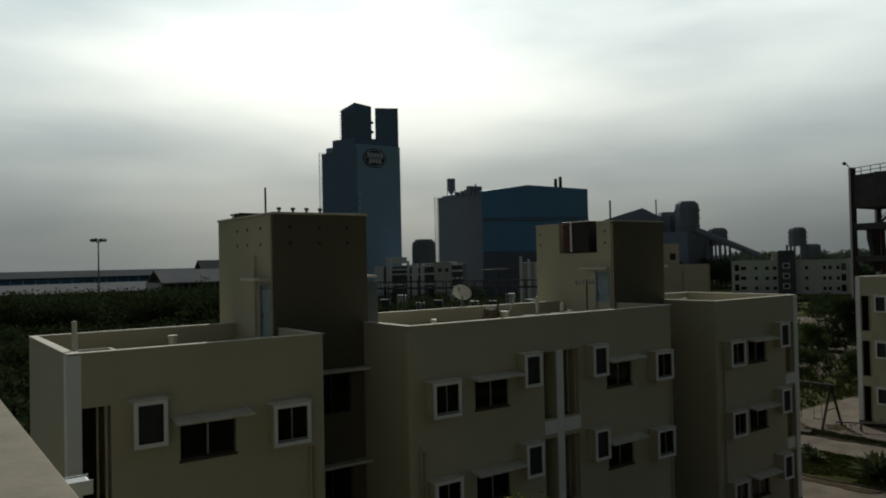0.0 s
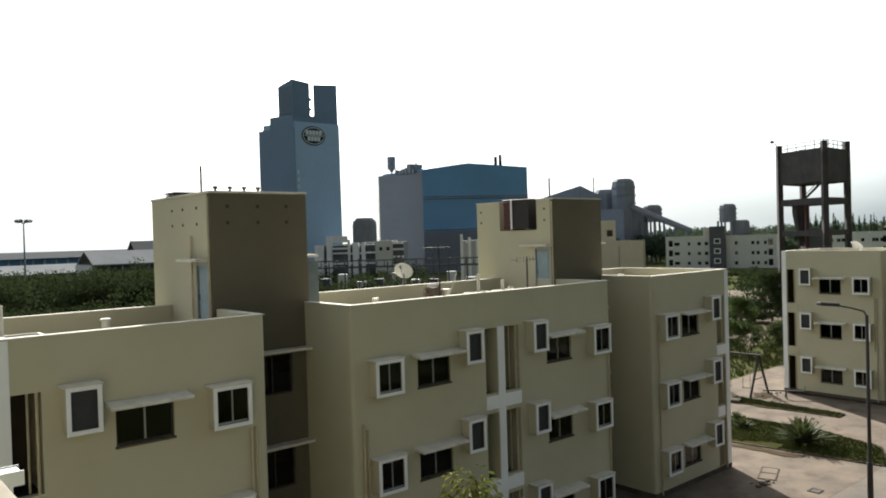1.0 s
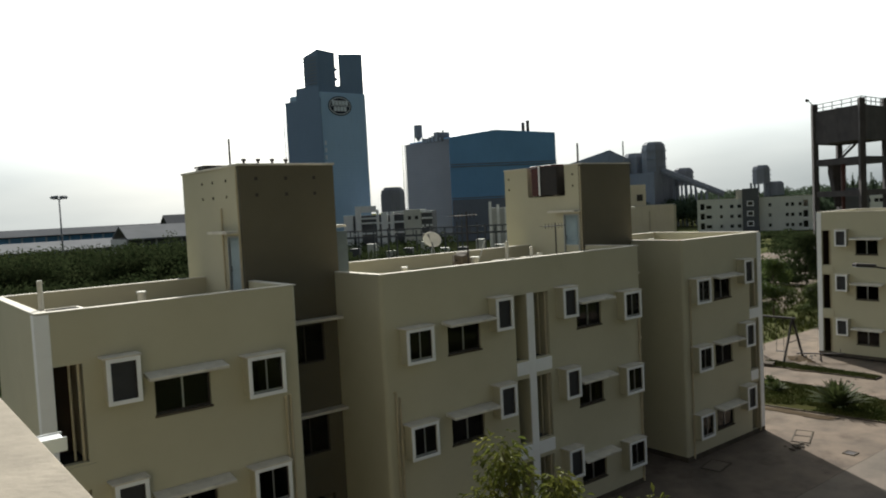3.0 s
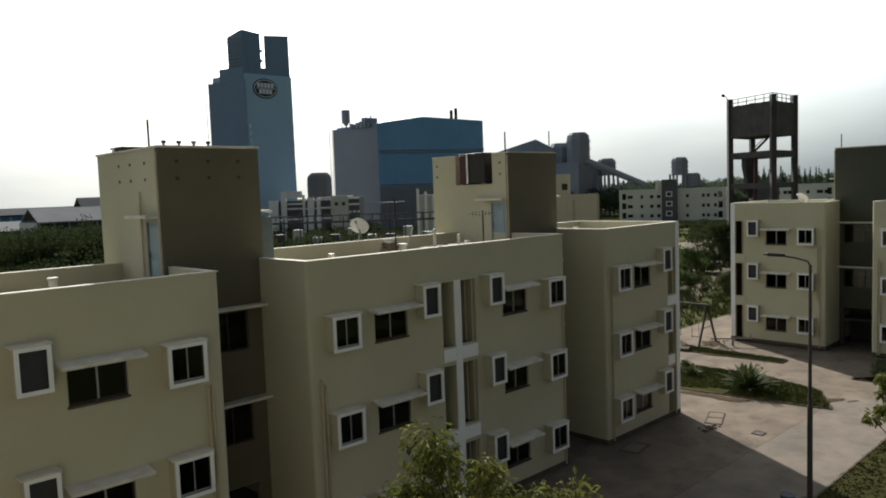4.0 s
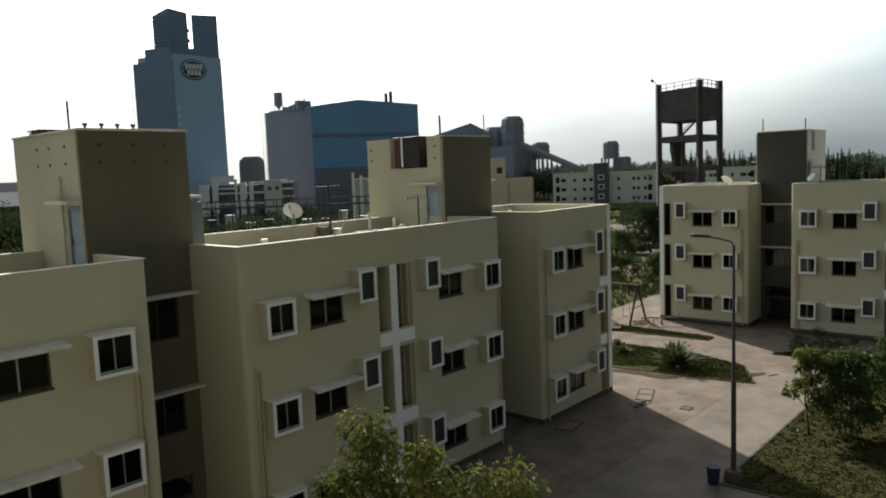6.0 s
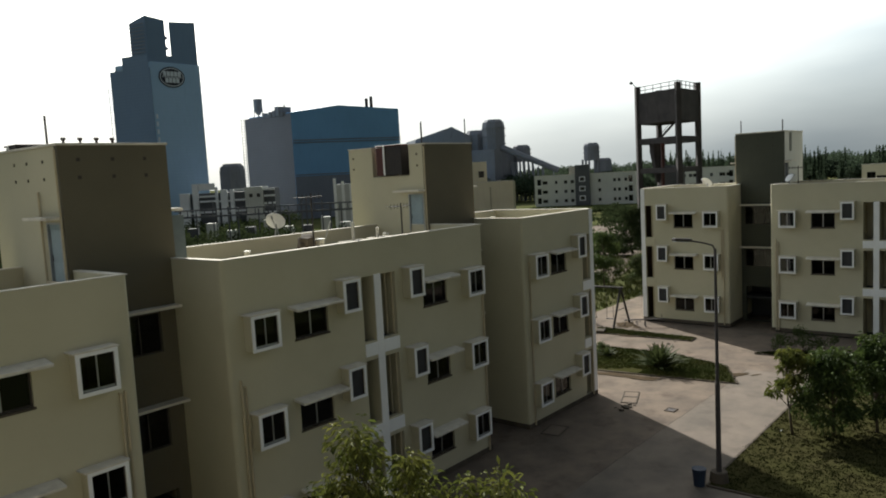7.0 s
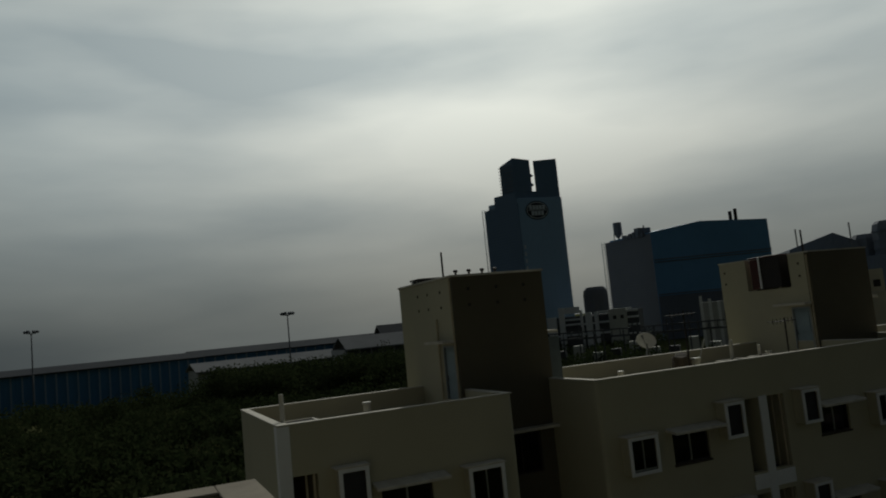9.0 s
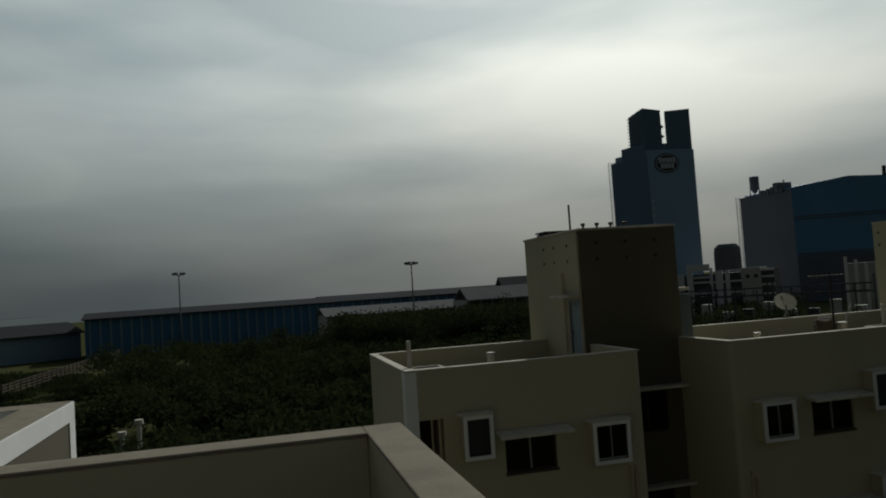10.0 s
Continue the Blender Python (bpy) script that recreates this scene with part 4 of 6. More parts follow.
t = thing("neighbour_block", pose(0, 0, 0), "block with shade-darkened walls and a white banded parapet", "building")
# brown here stands for a cream wall in shade; the sun would light it
part("wall", boxes((-11, -4.6, 6.0, 19.1, 0, 9.38)), M["brown"], t, "wall with its shade painted in as brown", bevel=0.02)
part("band", ring(-11.03, -4.57, 5.97, 19.13, 0.9, 9.38, 9.8), M["white"], t, "white painted parapet band", bevel=0.01)
part("coping", ring(-11.0, -4.60, 6.0, 19.10, 0.86, 9.801, 9.815), M["worn_top"], t, "worn cement parapet top", bevel=0.004)
part("corner_strip", boxes((-4.6, -4.57, 18.65, 19.13, 0, 9.379), (-5.0, -4.6, 19.1, 19.13, 0, 9.379)), M["white"], t, "white painted corner strip")
part("roof_deck", boxes((-10.13, -5.47, 6.87, 18.23, 9.382, 9.42)), M["coping"], t)


# ---- street furniture and play things in the yard ----
def street_lamp(m):
    t = thing("street_lamp", m, "grey steel street lamp with a curved arm", "street lamp")
    part("base", tubes(((0, 0, 0), (0, 0, 0.42), 0.36, 0.3, 14)), M["plinth"], t, "dark round concrete base", bevel=0.03)
    part("pole", tubes(((0, 0, 0.42), (0, 0, 3.8), 0.095, 0.09, 12), ((0, 0, 3.8), (0, 0, 8.75), 0.065, 0.05, 12)), M["rust"], t)
    pts = [(0, 0, 8.7), (-0.08, 0.06, 8.88), (-0.5, 0.3, 9.02), (-0.95, 0.6, 9.13)]
    part("arm", tubes(*[(pts[i], pts[i + 1], 0.03) for i in range(3)]), M["rust"], t)
    bm = bmesh.new()
    box(bm, -0.08, 0.62, -0.13, 0.13, -0.04, 0.08)
    h = part("lamp_head", bm, M["rust"], t, "flat grey lamp head", bevel=0.04)
    h.matrix_basis = pose(-0.95, 0.6, 9.13, 0, -6, 147)
    d = part("diffuser", boxes((0.05, 0.58, -0.1, 0.1, -0.06, -0.041)), M["dish"], h)
    return t


street_lamp(pose(26.91, 9.67, 0))

# a dark blue cloth lies here; the bin shape is made up for it
t = thing("dustbin", pose(26.2, 10.15, 0.018) @ Matrix.Scale(0.82, 4), "dark blue cloth drawn as a bin beside the lamp post", "dustbin")
part("body", tubes(((0, 0, 0), (0, 0, 0.75), 0.24, 0.3, 16)), M["cloth"], t)
part("rim", tubes(((0, 0, 0.75), (0, 0, 0.8), 0.32, 0.32, 16)), M["cloth"], t)


def swing_frame(m):
    t = thing("swing_frame", m, "dark iron swing frame with hanging seats", "swing")
    for x in (0, 3.4):
        for y in (-1.45, 1.45):
            part("leg", tubes(((x, y, 0), (x, 0, 2.9), 0.085)), M["iron"], t)
        part("brace", tubes(((x, -0.8, 1.3), (x, 0.8, 1.3), 0.035)), M["iron"], t)
    part("top_bar", tubes(((-0.2, 0, 2.9), (3.6, 0, 2.9), 0.08)), M["iron"], t)
    for x in (0.9, 2.3):
        s = part("seat", boxes((x - 0.28, x + 0.28, -0.12, 0.12, 0.5, 0.54)), M["rust"], t)
        part("chain", tubes(((x - 0.26, 0, 0.54), (x - 0.26, 0, 2.88), 0.016), ((x + 0.26, 0, 0.54), (x + 0.26, 0, 2.88), 0.016)), M["iron"], s)
    return t


swing_frame(pose(50.4, 25.2, 0, 0, 0, 92))


def seesaw(m):
    t = thing("seesaw", m, "rusty iron seesaw on a low stand", "seesaw")
    part("stand", tubes(((-0.3, 0, 0), (0, 0, 0.5), 0.04), ((0.3, 0, 0), (0, 0, 0.5), 0.04)), M["rust"], t)
    b = part("beam", boxes((-0.06, 0.06, -1.5, 1.5, 0.5, 0.58)), M["rust"], t)
    part("handle", tubes(((-0.2, 1.2, 0.85), (0.2, 1.2, 0.85), 0.02), ((0, 1.2, 0.58), (0, 1.2, 0.85), 0.02)), M["rust"], b)
    part("handle", tubes(((-0.2, -1.2, 0.85), (0.2, -1.2, 0.85), 0.02), ((0, -1.2, 0.58), (0, -1.2, 0.85), 0.02)), M["rust"], b)


seesaw(pose(51.0, 23.6, 0, 0, 0, 35))

for x, y, a, w, d in ((34.0, 16.3, 20, 1.0, 0.8), (34.95, 16.65, 20, 0.9, 0.8), (28.0, 17.2, 10, 1.3, 0.9), (33.6, 14.2, 0, 0.55, 0.5)):
    t = thing("inspection_cover", pose(x, y, 0, 0, 0, a), "square iron inspection cover in a cement frame", "manhole", "inspection covers")
    part("frame", ring(0, w, 0, d, 0.055, 0.0, 0.035), M["plinth"], t)
    part("cover", boxes((0.06, w - 0.06, 0.06, d - 0.06, 0.0, 0.02)), M["concrete"] if w > 0.6 else M["rust"], t)
# expansion joints of the paving
for x0, y0, x1, y1 in ((24.4, 13.78, 31.1, 13.72), (31.1, 13.72, 37.3, 13.6), (37.3, 13.6, 42.7, 13.7), (42.6, 13.7, 42.4, 16.3)):
    d = Vector((x1 - x0, y1 - y0))
    bm = bmesh.new()
    n = max(3, int(d.length / 0.6))
    r = random.Random(int(x0 * 10 + y0))
    pts = [(d.length * i / n, r.gauss(0, 0.015)) for i in range(n + 1)]
    for i in range(n):
        w = r.uniform(0.006, 0.02)
        q = [bm.verts.new((px, py + s, 0.022)) for (px, py), s in ((pts[i], -w), (pts[i + 1], -w), (pts[i + 1], w), (pts[i], w))]
        bm.faces.new(q)
    solid("paving_joint", bm, M["plinth"], "dark crooked joint across the paving", "joint", kind="structure", m=pose(x0, y0, 0, 0, 0, math.degrees(math.atan2(d.y, d.x))))


def dirt_patch(x, y, rx, ry, turn, mat, label, seed, z=0.03):
    """A thin uneven spread of soil or damp with a ragged outline and holes in it."""
    r = random.Random(seed)
    bm = bmesh.new()
    for k in range(5):
        cx, cy = (r.gauss(0, 0.45) * rx, r.gauss(0, 0.45) * ry) if k else (0, 0)
        f = 1.0 if k == 0 else r.uniform(0.25, 0.5)
        pts = []
        for i in range(36):
            a = 2 * math.pi * i / 36
            q = f * (0.75 + 0.55 * noise.noise((math.cos(a) * 1.7 + seed, math.sin(a) * 1.7, k)) + r.gauss(0, 0.05))
            pts.append(bm.verts.new((cx + rx * q * math.cos(a), cy + ry * q * math.sin(a), z + 0.002 * k)))
        bm.faces.new(pts)
    return solid("dirt_patch", bm, mat, label, "dirt", "patches of dirt on the paving", kind="stuff", m=pose(x, y, 0, 0, 0, turn))


for i, (x, y, rx, ry, turn, mat, label) in enumerate((
        (38.3, 19.0, 0.45, 2.6, 6, "soil", "brown soil washed out of the bed"),
        (41.0, 14.0, 1.3, 0.35, -35, "soil", "brown soil washed out of the bed"),
        (48.2, 22.6, 0.75, 3.4, 4, "soil", "bare brown soil of the narrow strip"),
        (51.0, 25.0, 1.2, 0.9, 30, "soil", "scuffed soil under the play things"))):
    dirt_patch(x, y, rx, ry, turn, M[mat], label, 60 + i, 0.056 if 47 < x < 49.5 else 0.03)


def rubble(x, y, n, spread, size, label, seed, mat):
    """Loose bits of broken concrete and litter lying on the paving, as one heap."""
    r = random.Random(seed)
    bm = bmesh.new()
    for _ in range(n):
        k = size * r.uniform(0.5, 1.5)
        box(bm, -k, k, -k * 0.6, k * 0.6, 0, k * 0.5, pose(r.gauss(0, spread), r.gauss(0, spread * 0.5), 0.02, r.uniform(-15, 15), r.uniform(-15, 15), r.uniform(0, 360)))
    return solid("rubble", bm, mat, label, "rubble", "loose rubble in the yard", kind="stuff", m=pose(x, y, 0))


rubble(33.2, 16.55, 12, 0.45, 0.09, "broken cement beside the inspection covers", 1, M["plinth"])
rubble(42.5, 19.4, 5, 0.4, 0.08, "bits of broken concrete by the bed", 2, M["plinth"])
rubble(51.6, 25.0, 9, 0.7, 0.08, "rusty scraps by the play things", 3, M["rust"])
rubble(47.6, 25.9, 4, 0.3, 0.3, "dark heap of blocks beside the swing", 4, M["plinth"])
rubble(46.0, 20.2, 6, 0.9, 0.07, "bits of broken concrete on the paving", 5, M["plinth"])
rubble(33.4, 9.4, 2, 0.15, 0.06, "white litter on the lawn", 6, M["white"])
rubble(31.3, 8.6, 2, 0.15, 0.06, "white litter on the lawn", 7, M["white"])


# ---- plants ----
def leaves(centres, count, size, spread, rng, droop=0.55, aspect=0.19):
    """Folded leaves scattered round the given centres (x, y, z, radius)."""
    vs, fs = [], []
    for _ in range(count):
        cx, cy, cz, cr = rng.choice(centres)
        d = Vector((rng.gauss(0, 1), rng.gauss(0, 1), rng.gauss(0, 0.8))).normalized() * cr * (rng.random() ** 0.45) * spread
        p = Vector((cx, cy, cz)) + d
        out = Vector((d.x + rng.gauss(0, 0.4) * cr, d.y + rng.gauss(0, 0.4) * cr, d.z * 0.4 + rng.gauss(0, 0.3) * cr)).normalized()
        out.z -= droop
        out.normalize()
        s = size * rng.uniform(0.6, 1.3)
        side = out.cross(Vector((rng.gauss(0, 0.5), rng.gauss(0, 0.5), 1))).normalized() * s * aspect
        up = side.cross(out).normalized() * s * 0.12
        i = len(vs)
        vs += [p, p + out * s * 0.5 + side + up, p + out * s - up, p + out * s * 0.5 - side + up]
        fs += [(i, i + 1, i + 2), (i, i + 2, i + 3)]
    me = bpy.data.meshes.new("crown")
    me.from_pydata([tuple(v) for v in vs], [], fs)
    return me


def tree(m, height, radius, count, leaf, mat, label, seed, category="tree", low=0.35, spread=1.0, name="tree", clusters=26, lobes=None):
    rng = random.Random(seed)
    t = thing(name, m, label, category, "trees of the estate")
    bm = bmesh.new()
    top = Vector((rng.gauss(0, 0.05) * height, rng.gauss(0, 0.05) * height, height * 0.62))
    tube(bm, (0, 0, -0.1), (top.x * 0.5, top.y * 0.5, height * 0.32), 0.03 * height * 0.5, 0.022 * height * 0.5, 8)
    tube(bm, (top.x * 0.5, top.y * 0.5, height * 0.32), top, 0.022 * height * 0.5, 0.008 * height * 0.5, 8)
    cs = []
    for k in range(clusters):
        a, h = rng.uniform(0, 6.28), low + (1 - low) * rng.random() ** 0.8
        rr = radius * math.sqrt(max(0.05, 1 - ((h - low) / (1 - low) * 0.95) ** 2.2)) * rng.uniform(0.35, 1.0)
        c = Vector((rr * math.cos(a), rr * math.sin(a), height * h * 0.93))
        if lobes:
            lx, ly, lr, lz = lobes[k % len(lobes)]
            u = rng.random() ** 0.7
            c = Vector((lx + lr * (1.05 - u) * math.cos(a), ly + lr * (1.05 - u) * math.sin(a), lz * (low + (1 - low) * u) - 0.25))
        cs.append((*c, radius * rng.uniform(0.2, 0.38)))
        if k % 2 == 0:
            f = max(0.28, h - 0.28)
            base = Vector((top.x * f, top.y * f, height * min(f, 0.6)))
            tube(bm, base, c, 0.006 * height, 0.002 * height, 5, False)
    part("trunk", bm, M["bark"], t, smooth=True)
    me = leaves(cs, count, leaf, spread, rng)
    me.materials.append(mat)
    part("crown", me, mat, t)
    return t


tree(pose(11.6, 11.0, 0), 6.2, 2.1, 10500, 0.2, M["leaf"], "leafy mango tree with fresh yellow-green tips", 11, low=0.25, clusters=64, spread=0.85,
     lobes=((-0.75, 0.85, 1.1, 6.85), (0.1, 0.05, 1.2, 6.15), (0.75, -0.75, 1.3, 5.5), (1.4, -1.5, 1.0, 5.2), (-1.3, 1.2, 0.9, 5.4), (-0.2, 0.2, 1.4, 5.0)))
tree(pose(34.0, 7.3, 0.05), 3.7, 1.5, 5200, 0.24, M["leaf_dark"], "dark bushy mango tree on the lawn", 12, low=0.2, clusters=34)
tree(pose(33.2, 8.75, 0.05), 4.0, 0.8, 1300, 0.25, M["leaf"], "slender young tree with drooping leaves", 13, low=0.4, clusters=16)
tree(pose(35.2, 5.9, 0.05), 4.5, 1.4, 4600, 0.24, M["leaf_dark"], "dark bushy mango tree on the lawn", 14, low=0.2, clusters=34)
tree(pose(67.4, 35.5, -0.1), 5.6, 1.7, 6500, 0.24, M["leaf_dark"], "dense dark tree beyond the playground", 15, low=0.1, clusters=40)
tree(pose(92.9, 44.6, -0.1), 6.4, 2.8, 6000, 0.32, M["scrub"], "young street tree beside the far road", 21, low=0.12, clusters=40)
tree(pose(71.5, 33.2, -0.1), 2.8, 1.7, 3600, 0.26, M["bush"], "low bright green tree beside the playground", 22, low=0.1, clusters=30)
for i, (x, y, s) in enumerate(((47.3, 13.1, 0.9), (47.6, 11.9, 1.1), (47.9, 10.8, 1.0), (42.5, 22.6, 0.5), (43.0, 24.5, 0.6))):
    tree(pose(x, y, 0.02), 1.4 * s, 0.9 * s, 700, 0.14, M["leaf_dark"], "low dark bush in the planted bed", 40 + i, "bush", low=0.15, name="bush", clusters=12)


def agave_palm(m, seed):
    """A bushy clump of stiff fronds that arch out from the ground."""
    rng = random.Random(seed)
    t = thing("palm_bush", m, "bushy palm with stiff arching fronds", "bush")
    for k in range(190):
        a, el, ln = rng.uniform(0, 6.28), rng.uniform(0.55, 1.5), rng.uniform(1.0, 1.9)
        bm = bmesh.new()
        prev = None
        for s in range(6):
            u = s / 5
            r = ln * u
            z = math.sin(el) * r - 0.28 * u * u * ln
            rad = math.cos(el) * r
            w = 0.085 * (1 - u) ** 0.6 + 0.015
            c = Vector((rad * math.cos(a), rad * math.sin(a), z))
            sd = Vector((-math.sin(a), math.cos(a), 0)) * w
            cur = [bm.verts.new(c - sd + Vector((0, 0, 0.05 * (1 - u)))), bm.verts.new(c), bm.verts.new(c + sd + Vector((0, 0, 0.05 * (1 - u))))]
            if prev:
                bm.faces.new((prev[0], cur[0], cur[1], prev[1]))
                bm.faces.new((prev[1], cur[1], cur[2], prev[2]))
            prev = cur
        part("frond", bm, M["bush"], t)
    return t


agave_palm(pose(40.3, 17.8, 0.04) @ Matrix.Scale(1.2, 4), 5)
agave_palm(pose(41.6, 21.8, 0.04) @ Matrix.Scale(0.5, 4), 6)


def scrubland(name, spots, leaf, per, mat, label, seed, squash=0.75, spire=0.0):
    """Dense low trees as one mass of leaves: spots of (x, y, radius, height)."""
    rng = np.random.default_rng(seed)
    allv, n = [], 0
    for x, y, r, h in spots:
        k = int(per * (0.6 + 0.8 * rng.random()))
        lumps = rng.normal(0, 0.45, (7, 3)) * (r, r, h * 0.22) + (x, y, h * 0.62)
        c = lumps[rng.integers(0, 7, k)]
        d = rng.normal(0, 1, (k, 3))
        d /= np.linalg.norm(d, axis=1, keepdims=True)
        p = c + d * (rng.random((k, 1)) ** 0.35) * (r * 0.55, r * 0.55, h * 0.36 * squash)
        p[:, 2] = np.maximum(p[:, 2], 0.1)
        if spire:                     # draw the crown in towards a pointed tip
            p[:, :2] = (x, y) + (p[:, :2] - (x, y)) * (1.35 - spire * np.clip(p[:, 2:] / h, 0, 1.25))
        a = rng.normal(0, 1, (k, 3))
        b = np.cross(a, rng.normal(0, 1, (k, 3)))
        a *= (leaf * (0.6 + 0.8 * rng.random((k, 1)))) / np.linalg.norm(a, axis=1, keepdims=True)
        b *= leaf * 0.5 / np.linalg.norm(b, axis=1, keepdims=True)
        allv.append(np.stack([p - a, p + b, p + a, p - b], 1).reshape(-1, 3))
    v = np.concatenate(allv)
    f = np.arange(len(v)).reshape(-1, 4)
    me = bpy.data.meshes.new(name)
    me.from_pydata(v.tolist(), [], f.tolist())
    me.materials.append(mat)
    return tagged(new(name, me), label, "scrub", kind="stuff")


rs = random.Random(8)
spots = []
for _ in range(540):
    y = 34 + 120 * rs.random() ** 1.25
    x = rs.uniform(-0.42 * y - 4, 0.75 * y + 6)
    h = rs.uniform(2.6, 4.6) + 0.012 * y
    if x < -0.14 * y and (y < 62 or x < -0.2 * y):      # open ground before the boundary wall
        h *= 0.42 if x > -0.165 * y else 0.22
    spots.append((x, y, rs.uniform(1.8, 3.4) + 0.01 * y, h))
for _ in range(150):                     # taller belt in front of the pale sheds
    a, d = radians(rs.uniform(5.5, 27)), rs.uniform(118, 160)
    spots.append((d * math.sin(a), d * math.cos(a), rs.uniform(2.6, 4.2), (11.75 - d * 0.0235) * rs.uniform(0.82, 1.0)))
scrubland("scrub", spots, 0.26, 600, M["scrub"], "dense green thorn scrub behind the blocks", 1)
spots = []
for _ in range(110):
    a = radians(rs.uniform(28, 57))
    d = rs.uniform(75, 150)
    spots.append((d * math.sin(a), d * math.cos(a), rs.uniform(2, 3.5), rs.uniform(3.2, 5.5)))
scrubland("scrub", spots, 0.3, 300, M["scrub"], "scrub and young trees before the works", 2)
spots = []
for _ in range(330):
    a = radians(rs.uniform(50, 98))
    d = rs.uniform(285, 420)
    spots.append((d * math.sin(a), d * math.cos(a), rs.uniform(5, 8), rs.uniform(8, 11) + (d - 285) * 0.03))
scrubland("woodland", spots, 0.55, 1000, M["woods"], "far belt of dark green woodland", 3)
spots = []
for _ in range(170):
    a = radians(rs.uniform(66, 98))
    d = rs.uniform(262, 300)
    spots.append((d * math.sin(a), d * math.cos(a), rs.uniform(0.6, 1.1), rs.uniform(10, 14.5) + (3.5 if a < radians(72) else 0)))
scrubland("woodland", spots, 0.34, 420, M["woods"], "tall feathery casuarina trees on the skyline", 4, spire=1.05)
spots = []
for _ in range(110):
    a = radians(rs.uniform(52, 66))
    d = rs.uniform(95, 215)
    spots.append((d * math.sin(a), d * math.cos(a), rs.uniform(2, 3.5), rs.uniform(0.9, 1.8)))
scrubland("scrub", spots, 0.3, 260, M["scrub"], "bushes on the open ground before the far block", 5)


# ---- the works on the skyline ----
def polar(az, d, z=0.0):
    return Vector((d * math.sin(radians(az)), d * math.cos(radians(az)), z))


def silo_tower():
    """Tall clad silo: a wide paler face, a narrower side with shade in its colour, two head houses on a neck."""
    t = thing("silo_tower", pose(0, 0, 0), "tall blue clad silo with two head houses", "silo")
    # plan: right face from M to R, left side from M to L
    Mp, R, Lp = polar(29.72, 232), polar(33.05, 240), polar(27.13, 243)
    back = R + Lp - Mp
    def prism(pts, z0, z1, rise=None):
        bm = bmesh.new()
        lo = [bm.verts.new((p.x, p.y, z0)) for p in pts]
        hi = [bm.verts.new((p.x, p.y, z1 if rise is None else z1 + rise[i])) for i, p in enumerate(pts)]
        n = len(pts)
        for i in range(n):
            bm.faces.new((lo[i], lo[(i + 1) % n], hi[(i + 1) % n], hi[i]))
        bm.faces.new(hi)
        return bm
    u, v = R - Mp, Lp - Mp
    def q(a, b):
        return Mp + u * a + v * b
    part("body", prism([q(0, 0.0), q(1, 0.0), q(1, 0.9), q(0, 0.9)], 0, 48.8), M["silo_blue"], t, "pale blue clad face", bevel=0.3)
    part("side_bay", prism([q(-0.008, 0.012), q(-0.008, 1.0), q(0.9, 1.0), q(0.9, 0.1)], 0, 47.0), M["silo_side"], t, "side bay in the shaded blue")
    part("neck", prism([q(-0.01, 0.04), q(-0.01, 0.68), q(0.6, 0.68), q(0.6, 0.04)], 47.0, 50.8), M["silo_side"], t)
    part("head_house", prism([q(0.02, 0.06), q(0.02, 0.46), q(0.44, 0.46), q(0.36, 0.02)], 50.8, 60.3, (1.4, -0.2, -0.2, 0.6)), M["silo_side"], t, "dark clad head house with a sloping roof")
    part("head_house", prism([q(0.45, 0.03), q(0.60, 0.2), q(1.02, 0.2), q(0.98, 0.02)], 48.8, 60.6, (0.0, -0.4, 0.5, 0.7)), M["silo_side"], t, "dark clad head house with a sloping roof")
    bm = bmesh.new()
    for k in range(9):
        z = 51.5 + 1.0 * k
        a, b = q(-0.004, 0.08), q(-0.004, 0.47)
        tube(bm, (a.x, a.y, z), (b.x, b.y, z), 0.12, None, 5)
    part("louvre", bm, M["plant_grey"], t)
    bm = bmesh.new()
    for k in range(3):
        a, b = q(0.42, 0.2), q(0.54, 0.2)
        tube(bm, (a.x, a.y, 49.5 + 3 * k), (b.x, b.y, 50.5 + 3 * k), 0.35, None, 6)
        tube(bm, (a.x, a.y, 52.5 + 3 * k), (b.x, b.y, 50 + 3 * k), 0.2, None, 6)
    part("link_bridge", bm, M["plant_grey"], t)
    # ladder cage up the far corner
    bm = bmesh.new()
    c = q(0.0, 1.06)
    for s in (-0.5, 0.5):
        tube(bm, (c.x + s, c.y, 0), (c.x + s, c.y, 47.5), 0.1, None, 5)
    for k in range(60):
        tube(bm, (c.x - 0.5, c.y, 0.8 * k + 0.4), (c.x + 0.5, c.y, 0.8 * k + 0.4), 0.06, None, 4)
    part("ladder", bm, M["plant_grey"], t)
    # roof edge rail of the side bay
    bm = bmesh.new()
    for k in range(12):
        p = q(0.0, 0.7 + 0.3 * k / 11)
        tube(bm, (p.x, p.y, 46.2), (p.x, p.y, 47.3), 0.05, None, 4)
    a, b = q(0, 0.7), q(0, 1.0)
    tube(bm, (a.x, a.y, 47.3), (b.x, b.y, 47.3), 0.05, None, 4)
    part("rail", bm, M["plant_grey"], t)
    p = q(0.04, -0.006)
    for k in range(14):
        part("stair_window", boxes((p.x - 0.25, p.x + 0.25, p.y - 0.2, p.y + 0.2, 4 + 2.2 * k, 5.2 + 2.2 * k)), M["badge_white"], t)
    # painted emblem: an oval with plain bars
    nrm = Vector((u.y, -u.x, 0)).normalized()
    c = q(0.4, 0) + nrm * 0.12
    ux = u.normalized()
    mtx = Matrix((( ux.x, nrm.x, 0, c.x), (ux.y, nrm.y, 0, c.y), (0, 0, 1, 44.6), (0, 0, 0, 1)))
    def oval(rx, rz, y, mat, label):
        bm = bmesh.new()
